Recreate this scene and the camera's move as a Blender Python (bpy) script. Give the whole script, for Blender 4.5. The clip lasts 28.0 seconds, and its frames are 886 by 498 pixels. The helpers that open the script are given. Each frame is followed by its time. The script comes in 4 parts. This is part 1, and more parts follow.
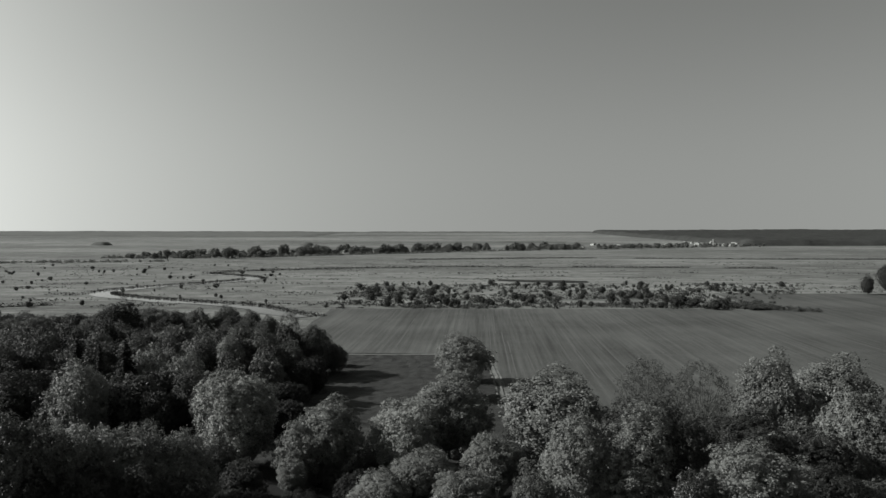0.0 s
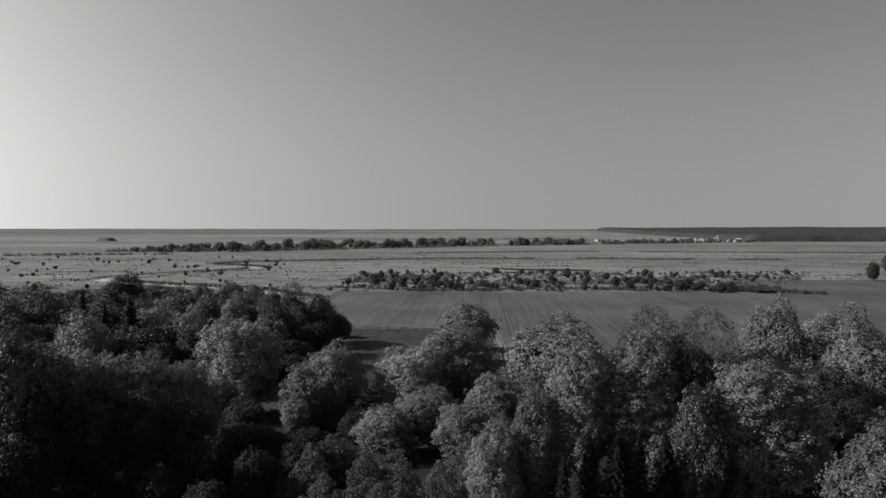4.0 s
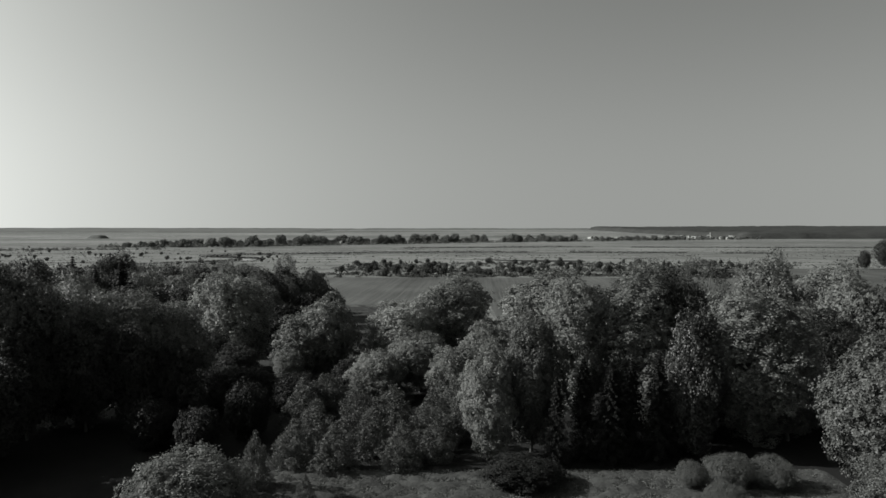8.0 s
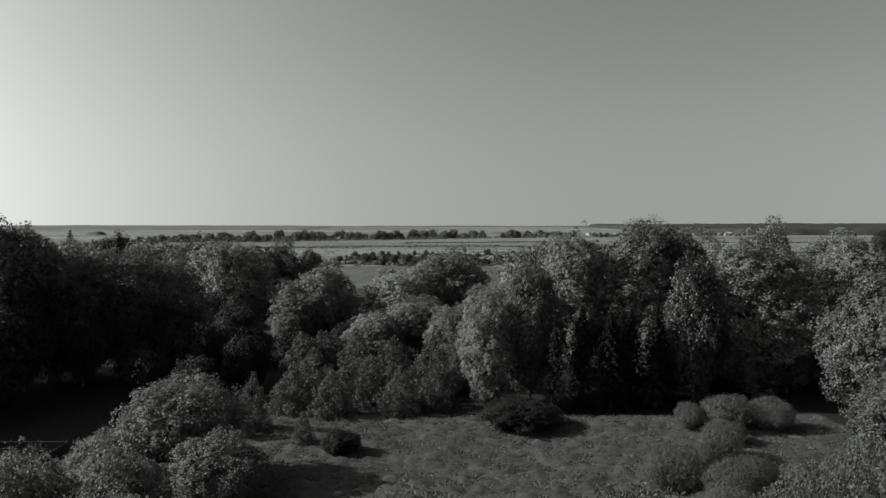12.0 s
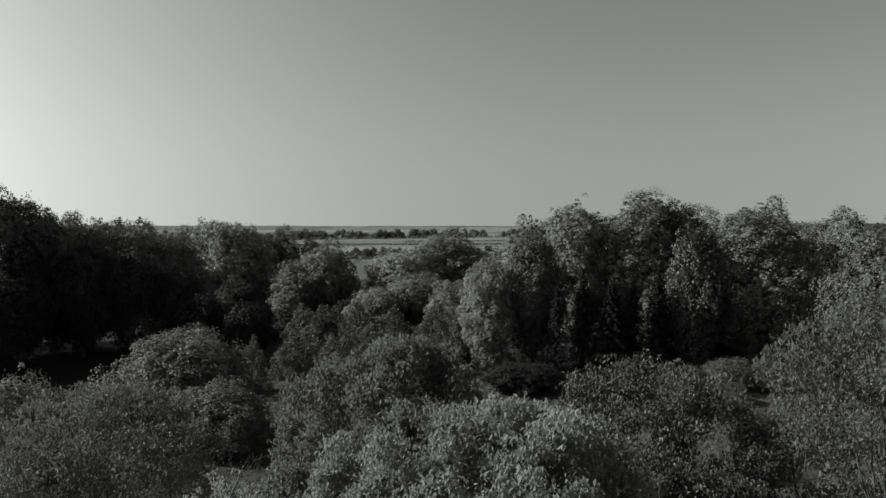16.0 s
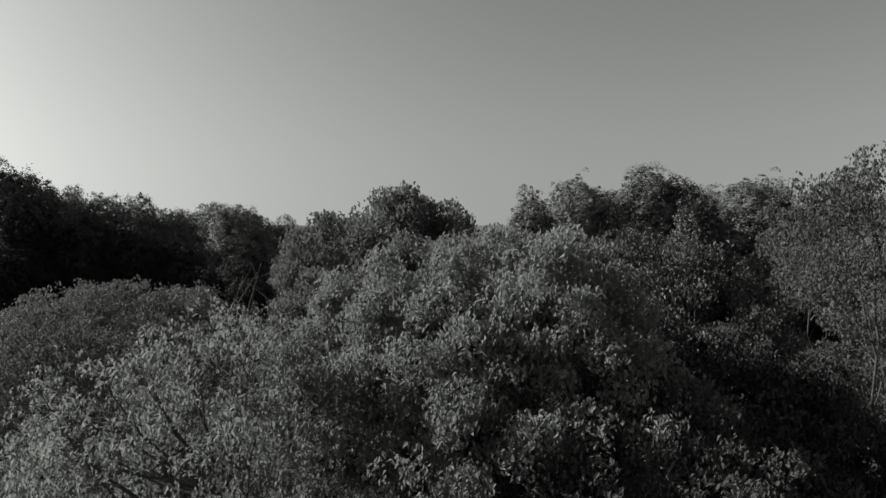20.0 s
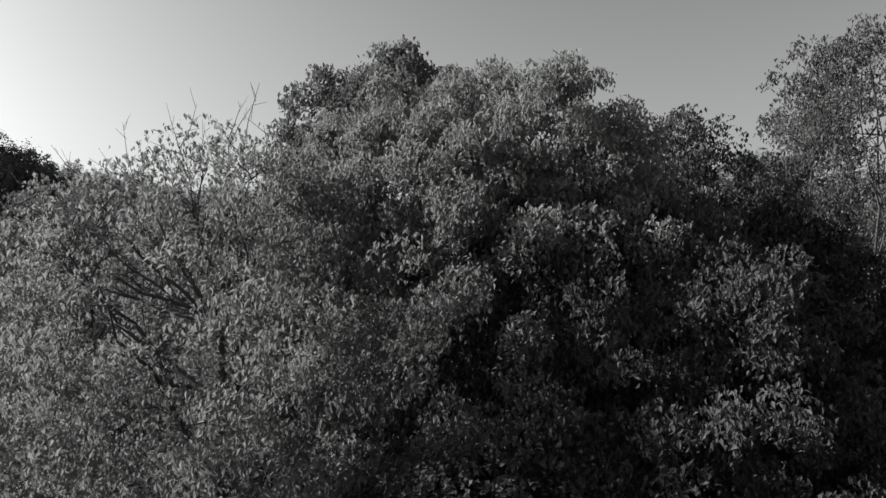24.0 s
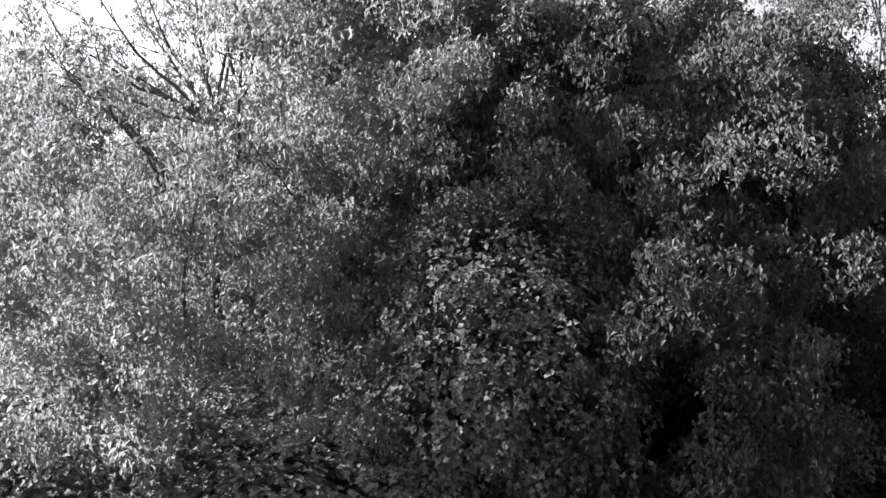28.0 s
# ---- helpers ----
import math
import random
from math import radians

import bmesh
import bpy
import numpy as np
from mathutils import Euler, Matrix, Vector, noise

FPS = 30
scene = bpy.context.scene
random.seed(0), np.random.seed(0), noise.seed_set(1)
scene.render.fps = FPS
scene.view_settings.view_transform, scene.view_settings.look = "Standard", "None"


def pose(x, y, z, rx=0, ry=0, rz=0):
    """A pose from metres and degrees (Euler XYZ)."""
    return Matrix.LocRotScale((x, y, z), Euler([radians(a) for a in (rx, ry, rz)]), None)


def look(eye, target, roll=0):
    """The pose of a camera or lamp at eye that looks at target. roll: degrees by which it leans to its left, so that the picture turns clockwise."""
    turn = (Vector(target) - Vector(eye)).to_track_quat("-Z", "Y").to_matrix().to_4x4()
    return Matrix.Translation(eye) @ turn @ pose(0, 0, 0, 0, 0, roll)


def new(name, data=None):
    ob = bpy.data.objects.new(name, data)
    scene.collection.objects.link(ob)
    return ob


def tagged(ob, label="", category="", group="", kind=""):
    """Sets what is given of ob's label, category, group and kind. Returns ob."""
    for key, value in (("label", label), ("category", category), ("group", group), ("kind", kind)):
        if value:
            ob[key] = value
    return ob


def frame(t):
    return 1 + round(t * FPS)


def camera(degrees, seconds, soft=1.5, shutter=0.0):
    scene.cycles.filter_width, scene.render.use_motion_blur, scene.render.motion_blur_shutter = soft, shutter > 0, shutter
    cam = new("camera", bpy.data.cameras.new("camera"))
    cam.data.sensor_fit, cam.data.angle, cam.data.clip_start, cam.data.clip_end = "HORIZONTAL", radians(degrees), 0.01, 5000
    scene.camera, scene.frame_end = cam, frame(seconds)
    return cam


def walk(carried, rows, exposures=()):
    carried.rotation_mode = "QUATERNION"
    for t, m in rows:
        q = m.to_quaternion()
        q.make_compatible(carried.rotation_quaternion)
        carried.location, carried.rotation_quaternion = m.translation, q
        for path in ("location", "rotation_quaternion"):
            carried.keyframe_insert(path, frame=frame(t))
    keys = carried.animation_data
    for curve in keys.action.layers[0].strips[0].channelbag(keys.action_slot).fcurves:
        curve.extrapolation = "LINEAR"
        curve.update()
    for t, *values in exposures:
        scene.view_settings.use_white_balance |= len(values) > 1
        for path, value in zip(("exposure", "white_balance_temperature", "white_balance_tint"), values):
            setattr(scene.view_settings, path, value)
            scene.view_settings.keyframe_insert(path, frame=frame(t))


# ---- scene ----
# ---- camera and its path ----
cam = camera(62.0, 28.0, soft=1.5)
# seconds, height, pitch, yaw: a flying camera that sinks straight down
PATH = (
    (0, 54.00, -1.800, 0.267),
    (1, 51.28, -1.816, 0.403),
    (2, 48.56, -1.832, 0.469),
    (3, 45.85, -1.848, 0.539),
    (3.5, 44.52, -1.847, 0.601),
    (4.5, 41.81, -1.845, 0.568),
    (5.5, 39.23, -1.844, 0.535),
    (6, 37.97, -1.829, 0.469),
    (6.5, 36.78, -1.814, 0.336),
    (7, 35.66, -1.800, 0.201),
    (7.5, 34.60, -1.800, 0.134),
    (8, 33.61, -1.800, 0.065),
    (9, 31.77, -1.841, -0.068),
    (10, 30.11, -1.873, -0.068),
    (11, 28.64, -1.896, -0.068),
    (12, 27.33, -1.920, -0.068),
    (12.5, 26.75, -1.931, -0.068),
    (13.5, 25.68, -1.894, -0.034),
    (14.5, 24.70, -1.857, -0.001),
    (15, 24.18, -1.855, -0.001),
    (16, 23.16, -1.852, -0.001),
    (17, 22.23, -1.852, -0.001),
    (18, 21.34, -1.838, -0.001),
    (19, 20.40, -1.830, 0.000),
    (20, 19.42, -1.829, 0.065),
    (21, 18.46, -1.828, 0.065),
    (21.5, 18.02, -1.828, 0.000),
    (22.5, 17.18, -1.827, 0.033),
    (23.5, 16.35, -1.826, 0.066),
    (24, 15.93, -1.825, 0.066),
    (25, 15.01, -1.824, 0.000),
    (26, 14.12, -1.824, 0.000),
    (27, 13.18, -1.823, 0.000),
    (28, 12.07, -1.822, 0.000),
)
EXPOSURES = ((0, 0.38, 6500, 10), (3.5, 0.42, 6500, 10), (8, 0.5, 6500, 10), (11, 0.55, 6500, 10), (20.0, 0.55, 6500, 10), (21.5, 0.6, 6450, 11.5), (23.5, 0.85, 6400, 14), (25.0, 1.15, 6350, 16), (26.5, 1.75, 6300, 18), (28, 2.6, 6250, 20))
walk(cam, [(t, pose(0, 0, h, 90 + p, 0, w)) for t, h, p, w in PATH], EXPOSURES)

# ---- light ----
SUN_AZ, SUN_EL = -86.0, 30.0
world = bpy.data.worlds.new("sky")
scene.world = world
world.use_nodes = True
wn, wl = world.node_tree.nodes, world.node_tree.links
sky = wn.new("ShaderNodeTexSky")
sky.sky_type = "NISHITA"
sky.sun_disc = False
sky.sun_elevation, sky.sun_rotation = radians(SUN_EL), radians(SUN_AZ)
sky.air_density, sky.dust_density, sky.ozone_density = 0.5, 3.5, 1.0
# the haze near the ground keeps the brightness of the sky a little above it
ways = wn.new("ShaderNodeTexCoord")
split = wn.new("ShaderNodeSeparateXYZ")
square = wn.new("ShaderNodeMath")
square.operation = "MULTIPLY_ADD"
root = wn.new("ShaderNodeMath")
root.operation = "SQRT"
join = wn.new("ShaderNodeCombineXYZ")
wl.new(ways.outputs["Generated"], split.inputs[0])
wl.new(split.outputs["Z"], square.inputs[0])
wl.new(split.outputs["Z"], square.inputs[1])
square.inputs[2].default_value = 0.012
wl.new(square.outputs[0], root.inputs[0])
wl.new(split.outputs["X"], join.inputs["X"])
wl.new(split.outputs["Y"], join.inputs["Y"])
wl.new(root.outputs[0], join.inputs["Z"])
unit_way = wn.new("ShaderNodeVectorMath")
unit_way.operation = "NORMALIZE"
wl.new(join.outputs[0], unit_way.inputs[0])
wl.new(unit_way.outputs[0], sky.inputs["Vector"])
grey = wn.new("ShaderNodeRGBToBW")
wl.new(sky.outputs[0], grey.inputs[0])
SKY_POWER = 1.2
power = wn.new("ShaderNodeMath")
power.operation = "POWER"
power.inputs[1].default_value = SKY_POWER
# the glow round the sun is held to what the haze lets through
glow = wn.new("ShaderNodeMath")
glow.operation = "MINIMUM"
glow.inputs[1].default_value = 6.0
wl.new(grey.outputs[0], glow.inputs[0])
wl.new(glow.outputs[0], power.inputs[0])
tint = wn.new("ShaderNodeVectorMath")
tint.operation = "MULTIPLY"
wl.new(power.outputs[0], tint.inputs[0])
tint.inputs[1].default_value = (0.97, 1.0, 0.955)
wl.new(tint.outputs[0], wn["Background"].inputs["Color"])
wn["Background"].inputs["Strength"].default_value = 0.103

sun_data = bpy.data.lights.new("sun", "SUN")
sun_data.energy, sun_data.angle, sun_data.color = 5.0, radians(0.6), (1.0, 1.0, 0.98)
sun = new("sun", sun_data)
sun_way = Vector((math.sin(radians(SUN_AZ)) * math.cos(radians(SUN_EL)), math.cos(radians(SUN_AZ)) * math.cos(radians(SUN_EL)), math.sin(radians(SUN_EL))))
sun.matrix_world = look(sun_way * 200, (0, 0, 0))

# ---- materials: the film is black and white with a faint green tone, so all paint is near grey ----
TONE = (0.97, 1.0, 0.955)


def tone(v):
    return (v * TONE[0], v * TONE[1], v * TONE[2], 1.0)


def nodes_of(name):
    m = bpy.data.materials.new(name)
    m.use_nodes = True
    n = m.node_tree.nodes
    return m, n, m.node_tree.links, n["Principled BSDF"]


def ramp(n, stops):
    r = n.new("ShaderNodeValToRGB")
    while len(r.color_ramp.elements) < len(stops):
        r.color_ramp.elements.new(0.5)
    for e, (p, v) in zip(r.color_ramp.elements, stops):
        e.position, e.color = p, tone(v)
    return r


def noise_tex(n, l, source, scale, detail=6.0, rough=0.6):
    t = n.new("ShaderNodeTexNoise")
    t.inputs["Scale"].default_value, t.inputs["Detail"].default_value, t.inputs["Roughness"].default_value = scale, detail, rough
    if source is not None:
        l.new(source, t.inputs["Vector"])
    return t


def mixed(n, l, mode, fac, a, b):
    m = n.new("ShaderNodeMixRGB")
    m.blend_type = mode
    if isinstance(fac, float):
        m.inputs[0].default_value = fac
    else:
        l.new(fac, m.inputs[0])
    for k, s in ((1, a), (2, b)):
        if isinstance(s, tuple):
            m.inputs[k].default_value = s
        else:
            l.new(s, m.inputs[k])
    return m


def leaf_material(name, dark, pale, through_part=0.3, rough=0.6, spec=0.15, vary=0.8):
    m, n, l, p = nodes_of(name)
    geo = n.new("ShaderNodeNewGeometry")
    info = n.new("ShaderNodeObjectInfo")
    co = n.new("ShaderNodeTexCoord")
    mass = noise_tex(n, l, co.outputs["Object"], 0.35, 3.0)
    add = n.new("ShaderNodeMath")
    add.operation = "MULTIPLY_ADD"
    l.new(geo.outputs["Random Per Island"], add.inputs[0])
    add.inputs[1].default_value = vary
    l.new(mass.outputs["Fac"], add.inputs[2])
    add2 = n.new("ShaderNodeMath")
    add2.operation = "MULTIPLY_ADD"
    l.new(info.outputs["Random"], add2.inputs[0])
    add2.inputs[1].default_value = 0.3
    l.new(add.outputs[0], add2.inputs[2])
    r = ramp(n, ((0.4, dark), (1.0, pale)))
    l.new(add2.outputs[0], r.inputs[0])
    l.new(r.outputs[0], p.inputs["Base Color"])
    p.inputs["Roughness"].default_value = rough
    p.inputs["Specular IOR Level"].default_value = spec
    t = n.new("ShaderNodeBsdfTranslucent")
    l.new(r.outputs[0], t.inputs["Color"])
    mix = n.new("ShaderNodeMixShader")
    mix.inputs[0].default_value = through_part
    l.new(p.outputs[0], mix.inputs[1])
    l.new(t.outputs[0], mix.inputs[2])
    l.new(mix.outputs[0], n["Material Output"].inputs["Surface"])
    return m


def rough_material(name, low, high, scale, fine=8.0, bump=0.4, rough=0.9, depth=0.05, spec=0.2):
    m, n, l, p = nodes_of(name)
    co = n.new("ShaderNodeTexCoord")
    a = noise_tex(n, l, co.outputs["Object"], scale)
    b = noise_tex(n, l, co.outputs["Object"], scale * fine, 5.0, 0.7)
    mix = mixed(n, l, "MIX", 0.45, a.outputs["Fac"], b.outputs["Fac"])
    r = ramp(n, ((0.36, low), (0.64, high)))
    l.new(mix.outputs[0], r.inputs[0])
    l.new(r.outputs[0], p.inputs["Base Color"])
    p.inputs["Roughness"].default_value = rough
    p.inputs["Specular IOR Level"].default_value = spec
    bm = n.new("ShaderNodeBump")
    bm.inputs["Strength"].default_value, bm.inputs["Distance"].default_value = bump, depth
    l.new(b.outputs["Fac"], bm.inputs["Height"])
    l.new(bm.outputs[0], p.inputs["Normal"])
    return m


def field_material(name, low, high, stripe, bump_depth, turn):
    """Worked or mown land: streaks along the rows, patches across them."""
    m, n, l, p = nodes_of(name)
    co = n.new("ShaderNodeTexCoord")
    mp = n.new("ShaderNodeMapping")
    mp.inputs["Rotation"].default_value = (0, 0, radians(turn))
    l.new(co.outputs["Object"], mp.inputs["Vector"])
    st = n.new("ShaderNodeMapping")
    st.inputs["Scale"].default_value = (1.0, 0.02, 1.0)
    l.new(mp.outputs[0], st.inputs["Vector"])
    rows = noise_tex(n, l, st.outputs[0], stripe, 4.0, 0.65)
    wide = noise_tex(n, l, st.outputs[0], stripe * 0.13, 3.0, 0.6)
    patch = noise_tex(n, l, co.outputs["Object"], 0.012, 5.0, 0.6)
    fine = noise_tex(n, l, co.outputs["Object"], 1.6, 5.0, 0.75)
    a = mixed(n, l, "MIX", 0.4, rows.outputs["Fac"], wide.outputs["Fac"])
    b = mixed(n, l, "MIX", 0.4, a.outputs[0], patch.outputs["Fac"])
    c = mixed(n, l, "MIX", 0.25, b.outputs[0], fine.outputs["Fac"])
    r = ramp(n, ((0.41, low), (0.59, high)))
    l.new(c.outputs[0], r.inputs[0])
    l.new(r.outputs[0], p.inputs["Base Color"])
    p.inputs["Roughness"].default_value, p.inputs["Specular IOR Level"].default_value = 0.95, 0.1
    bm = n.new("ShaderNodeBump")
    bm.inputs["Strength"].default_value, bm.inputs["Distance"].default_value = 0.5, bump_depth
    l.new(rows.outputs["Fac"], bm.inputs["Height"])
    l.new(bm.outputs[0], p.inputs["Normal"])
    return m


def land_material():
    """Open valley grassland: mown and rough patches far and near, tussocks close by."""
    m, n, l, p = nodes_of("valley_grass")
    co = n.new("ShaderNodeTexCoord")
    wide = n.new("ShaderNodeMapping")
    wide.inputs["Scale"].default_value = (0.35, 1.0, 1.0)
    l.new(co.outputs["Object"], wide.inputs["Vector"])
    big = noise_tex(n, l, wide.outputs[0], 0.0022, 4.0, 0.55)
    mid = noise_tex(n, l, wide.outputs[0], 0.03, 6.0, 0.65)
    fine = noise_tex(n, l, co.outputs["Object"], 0.7, 6.0, 0.75)
    some = noise_tex(n, l, wide.outputs[0], 0.16, 5.0, 0.7)
    a = mixed(n, l, "MIX", 0.5, big.outputs["Fac"], mid.outputs["Fac"])
    a2 = mixed(n, l, "MIX", 0.35, a.outputs[0], some.outputs["Fac"])
    b = mixed(n, l, "MIX", 0.25, a2.outputs[0], fine.outputs["Fac"])
    # tones lifted a step for the haze over the far land
    r = ramp(n, ((0.43, 0.055), (0.5, 0.12), (0.57, 0.21)))
    l.new(b.outputs[0], r.inputs[0])
    l.new(r.outputs[0], p.inputs["Base Color"])
    p.inputs["Roughness"].default_value, p.inputs["Specular IOR Level"].default_value = 0.95, 0.1
    bm = n.new("ShaderNodeBump")
    bm.inputs["Strength"].default_value, bm.inputs["Distance"].default_value = 0.6, 0.25
    l.new(fine.outputs["Fac"], bm.inputs["Height"])
    l.new(bm.outputs[0], p.inputs["Normal"])
    return m


LEAF_PALE = leaf_material("pale_autumn_leaves", 0.032, 0.165, 0.2, 0.5, 0.22, 0.85)
LEAF_MID = leaf_material("mid_grey_leaves", 0.016, 0.085, 0.18, 0.5, 0.22, 0.85)
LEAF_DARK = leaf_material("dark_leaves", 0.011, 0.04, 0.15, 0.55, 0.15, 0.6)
# shrub leaves darkened in colour so they read as standing in shade
LEAF_SHRUB_SHADE = leaf_material("shade_dark_shrub_leaves", 0.006, 0.02, 0.1)
LEAF_NEAR = leaf_material("maple_leaves", 0.09, 0.26, 0.46, 0.65, 0.1, 0.4)
NEEDLES = leaf_material("spruce_needles", 0.005, 0.016, 0.08, 0.6)
SHRUB_GREY = leaf_material("willow_shrub_leaves", 0.045, 0.095, 0.25, 0.7, 0.1)
BARK = rough_material("bark", 0.05, 0.13, 3.0, 8.0, 0.8, 0.95, 0.03)
LAND = land_material()
FIELD = field_material("stubble_field", 0.036, 0.1, 0.55, 0.15, 2.7)
MEADOW = rough_material("rough_meadow", 0.012, 0.042, 0.15, 14.0, 0.8, 0.95, 0.3)
CLEARING = rough_material("clearing_grass", 0.012, 0.066, 0.25, 9.0, 0.8, 0.95, 0.2)
# grove floor: the trees' shade is put into this near-black colour
GROVE_SHADE = rough_material("grove_floor", 0.004, 0.011, 0.3, 9.0, 0.6, 0.95, 0.15)
DIRT = rough_material("pale_dirt", 0.1, 0.18, 0.5, 8.0, 0.5, 0.95, 0.05)
REED = leaf_material("river_reeds", 0.012, 0.03, 0.15, 0.8, 0.1)
GRASS = leaf_material("grass_blades", 0.025, 0.115, 0.3, 0.7, 0.15)
# weathered wood, its colour lowered for the shade the pen stands in
WOOD = rough_material("weathered_wood_shade_toned", 0.02, 0.05, 2.0, 10.0, 0.6, 0.85, 0.02)
SHEET = rough_material("pale_roof_sheet", 0.14, 0.22, 0.8, 9.0, 0.4, 0.7, 0.02)
PLASTER = rough_material("white_plaster", 0.32, 0.5, 0.3, 9.0, 0.2, 0.85, 0.01)
ROOF_DARK = rough_material("dark_roof", 0.08, 0.16, 0.6, 9.0, 0.4, 0.8, 0.03)
ROOF_PALE = rough_material("pale_roof", 0.16, 0.28, 0.6, 9.0, 0.4, 0.6, 0.03)
PANE = rough_material("dark_window", 0.02, 0.03, 0.5, 4.0, 0.0, 0.15, 0.01, 0.5)
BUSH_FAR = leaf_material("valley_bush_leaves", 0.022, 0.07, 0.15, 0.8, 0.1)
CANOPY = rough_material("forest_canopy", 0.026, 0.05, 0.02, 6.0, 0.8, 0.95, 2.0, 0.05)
# distant canopy, its colour paled to stand for haze in the air
CANOPY_HAZED = rough_material("haze_paled_canopy", 0.08, 0.12, 0.006, 6.0, 0.4, 0.95, 2.0, 0.05)
# leaves of the far belt and hedges, haze put into the colour
BELT_HAZED = leaf_material("haze_paled_belt_leaves", 0.08, 0.15, 0.15, 0.8, 0.1)
# maple leaves dulled to carry the shaded side of the near crowns
LEAF_SHADE_DULLED = leaf_material("shade_dulled_maple_leaves", 0.026, 0.085, 0.3, 0.65, 0.1, 0.4)
LEAF_BRIGHT = leaf_material("bright_yellowed_leaves", 0.045, 0.24, 0.15, 0.5, 0.2, 0.7)
LEAF_GLOSS = leaf_material("glossy_dark_leaves", 0.012, 0.045, 0.05, 0.45, 0.35)
LEAF_OLIVE = leaf_material("olive_maple_leaves", 0.05, 0.165, 0.4, 0.65, 0.1, 0.4)
LEAF_GREY = leaf_material("grey_maple_leaves", 0.028, 0.15, 0.3, 0.55, 0.2, 0.9)
STRAW = rough_material("straw", 0.06, 0.095, 0.3, 6.0, 0.5, 0.95, 0.05)
WATER, _n, _l, _p = nodes_of("river_water")
_p.inputs["Base Color"].default_value = tone(0.03)
_p.inputs["Roughness"].default_value, _p.inputs["Specular IOR Level"].default_value = 0.06, 0.5
_r = noise_tex(_n, _l, _n.new("ShaderNodeTexCoord").outputs["Object"], 0.6, 3.0)
_b = _n.new("ShaderNodeBump")
_b.inputs["Strength"].default_value, _b.inputs["Distance"].default_value = 0.15, 0.03
_l.new(_r.outputs["Fac"], _b.inputs["Height"])
_l.new(_b.outputs[0], _p.inputs["Normal"])


# ---- building helpers ----
def smooth(a, b, v):
    s = min(1.0, max(0.0, (v - a) / (b - a)))
    return s * s * (3 - 2 * s)


def ground_z(x, y):
    d = math.hypot(x, max(y, 0.0))
    z = 4.7 * (1 - smooth(105, 290, d))
    z += 0.35 * noise.noise((x * 0.03, y * 0.03, 0.0)) * (1 - smooth(300, 700, d))
    far = min(3700.0, max(0.0, d - 1200))
    return z - 6.5 * smooth(350, 1500, d) + 19.0 * (far / 3700) ** 2


def mesh_of(name, verts, faces, material, shade=False):
    """A mesh from arrays: verts (n, 3), faces (m, k) all with k corners."""
    verts, faces = np.asarray(verts, dtype=np.float32), np.asarray(faces, dtype=np.int32)
    me = bpy.data.meshes.new(name)
    k = faces.shape[1]
    me.vertices.add(len(verts))
    me.vertices.foreach_set("co", verts.ravel())
    me.loops.add(faces.size)
    me.loops.foreach_set("vertex_index", faces.ravel())
    me.polygons.add(len(faces))
    me.polygons.foreach_set("loop_start", np.arange(0, faces.size, k, dtype=np.int32))
    me.materials.append(material)
    me.update(calc_edges=True)
    me.polygons.foreach_set("use_smooth", np.full(len(faces), shade))
    return me


def part(name, data, material, parent, label=""):
    """Links a bmesh or a mesh as one mesh object under a thing or a part."""
    if isinstance(data, bmesh.types.BMesh):
        me = bpy.data.meshes.new(name)
        data.to_mesh(me)
        data.free()
        me.materials.append(material)
    else:
        me = data
    ob = new(name, me)
    ob.parent = parent
    return tagged(ob, label)


def box(bm, size, at, turn=(0, 0, 0), bevel=0.0):
    got = bmesh.ops.create_cube(bm, size=1.0)["verts"]
    bmesh.ops.transform(bm, matrix=pose(*at, *turn) @ Matrix.Diagonal((*size, 1)), verts=got)
    if bevel:
        edges = list({e for v in got for e in v.link_edges})
        bmesh.ops.bevel(bm, geom=edges, offset=bevel, segments=1, affect="EDGES")
    return bm


def boxed(size, at, turn=(0, 0, 0), bevel=0.0):
    return box(bmesh.new(), size, at, turn, bevel)


class Tubes:
    """Gathers tapered, bent tubes into one mesh."""

    def __init__(self, sides=6):
        self.v, self.f, self.sides, self.count = [], [], sides, 0

    def add(self, points, radii):
        pts = np.asarray(points, dtype=float)
        way = np.gradient(pts, axis=0)
        way /= np.linalg.norm(way, axis=1)[:, None] + 1e-9
        ref = np.array([0.31, 0.95, 0.05])
        a = np.cross(way, ref)
        a /= np.linalg.norm(a, axis=1)[:, None] + 1e-9
        b = np.cross(way, a)
        ang = np.linspace(0, 2 * np.pi, self.sides, endpoint=False)
        ring = pts[:, None] + np.asarray(radii)[:, None, None] * (a[:, None] * np.cos(ang)[None, :, None] + b[:, None] * np.sin(ang)[None, :, None])
        self.v.append(ring.reshape(-1, 3))
        s, k = self.sides, np.arange(self.sides)
        for i in range(len(pts) - 1):
            lo = self.count + i * s
            self.f.append(np.stack([lo + k, lo + (k + 1) % s, lo + s + (k + 1) % s, lo + s + k], axis=1))
        self.count += len(pts) * s

    def mesh(self, name, material):
        return mesh_of(name, np.concatenate(self.v), np.concatenate(self.f), material, True)


def unit(rng, n):
    v = rng.normal(size=(n, 3))
    return v / np.linalg.norm(v, axis=1)[:, None]


LOBED = np.array([(0, 0, 0), (-0.5, 0.42, 0.1), (-0.2, 0.55, 0.02), (0, 1.0, -0.12), (0.2, 0.55, 0.02), (0.5, 0.42, 0.1)])
LOBED_F = np.array([(0, 2, 1), (0, 3, 2), (0, 4, 3), (0, 5, 4)])
KITE = np.array([(0, 0, 0), (-0.42, 0.5, 0.12), (0, 1.0, -0.1), (0.42, 0.5, 0.12)])
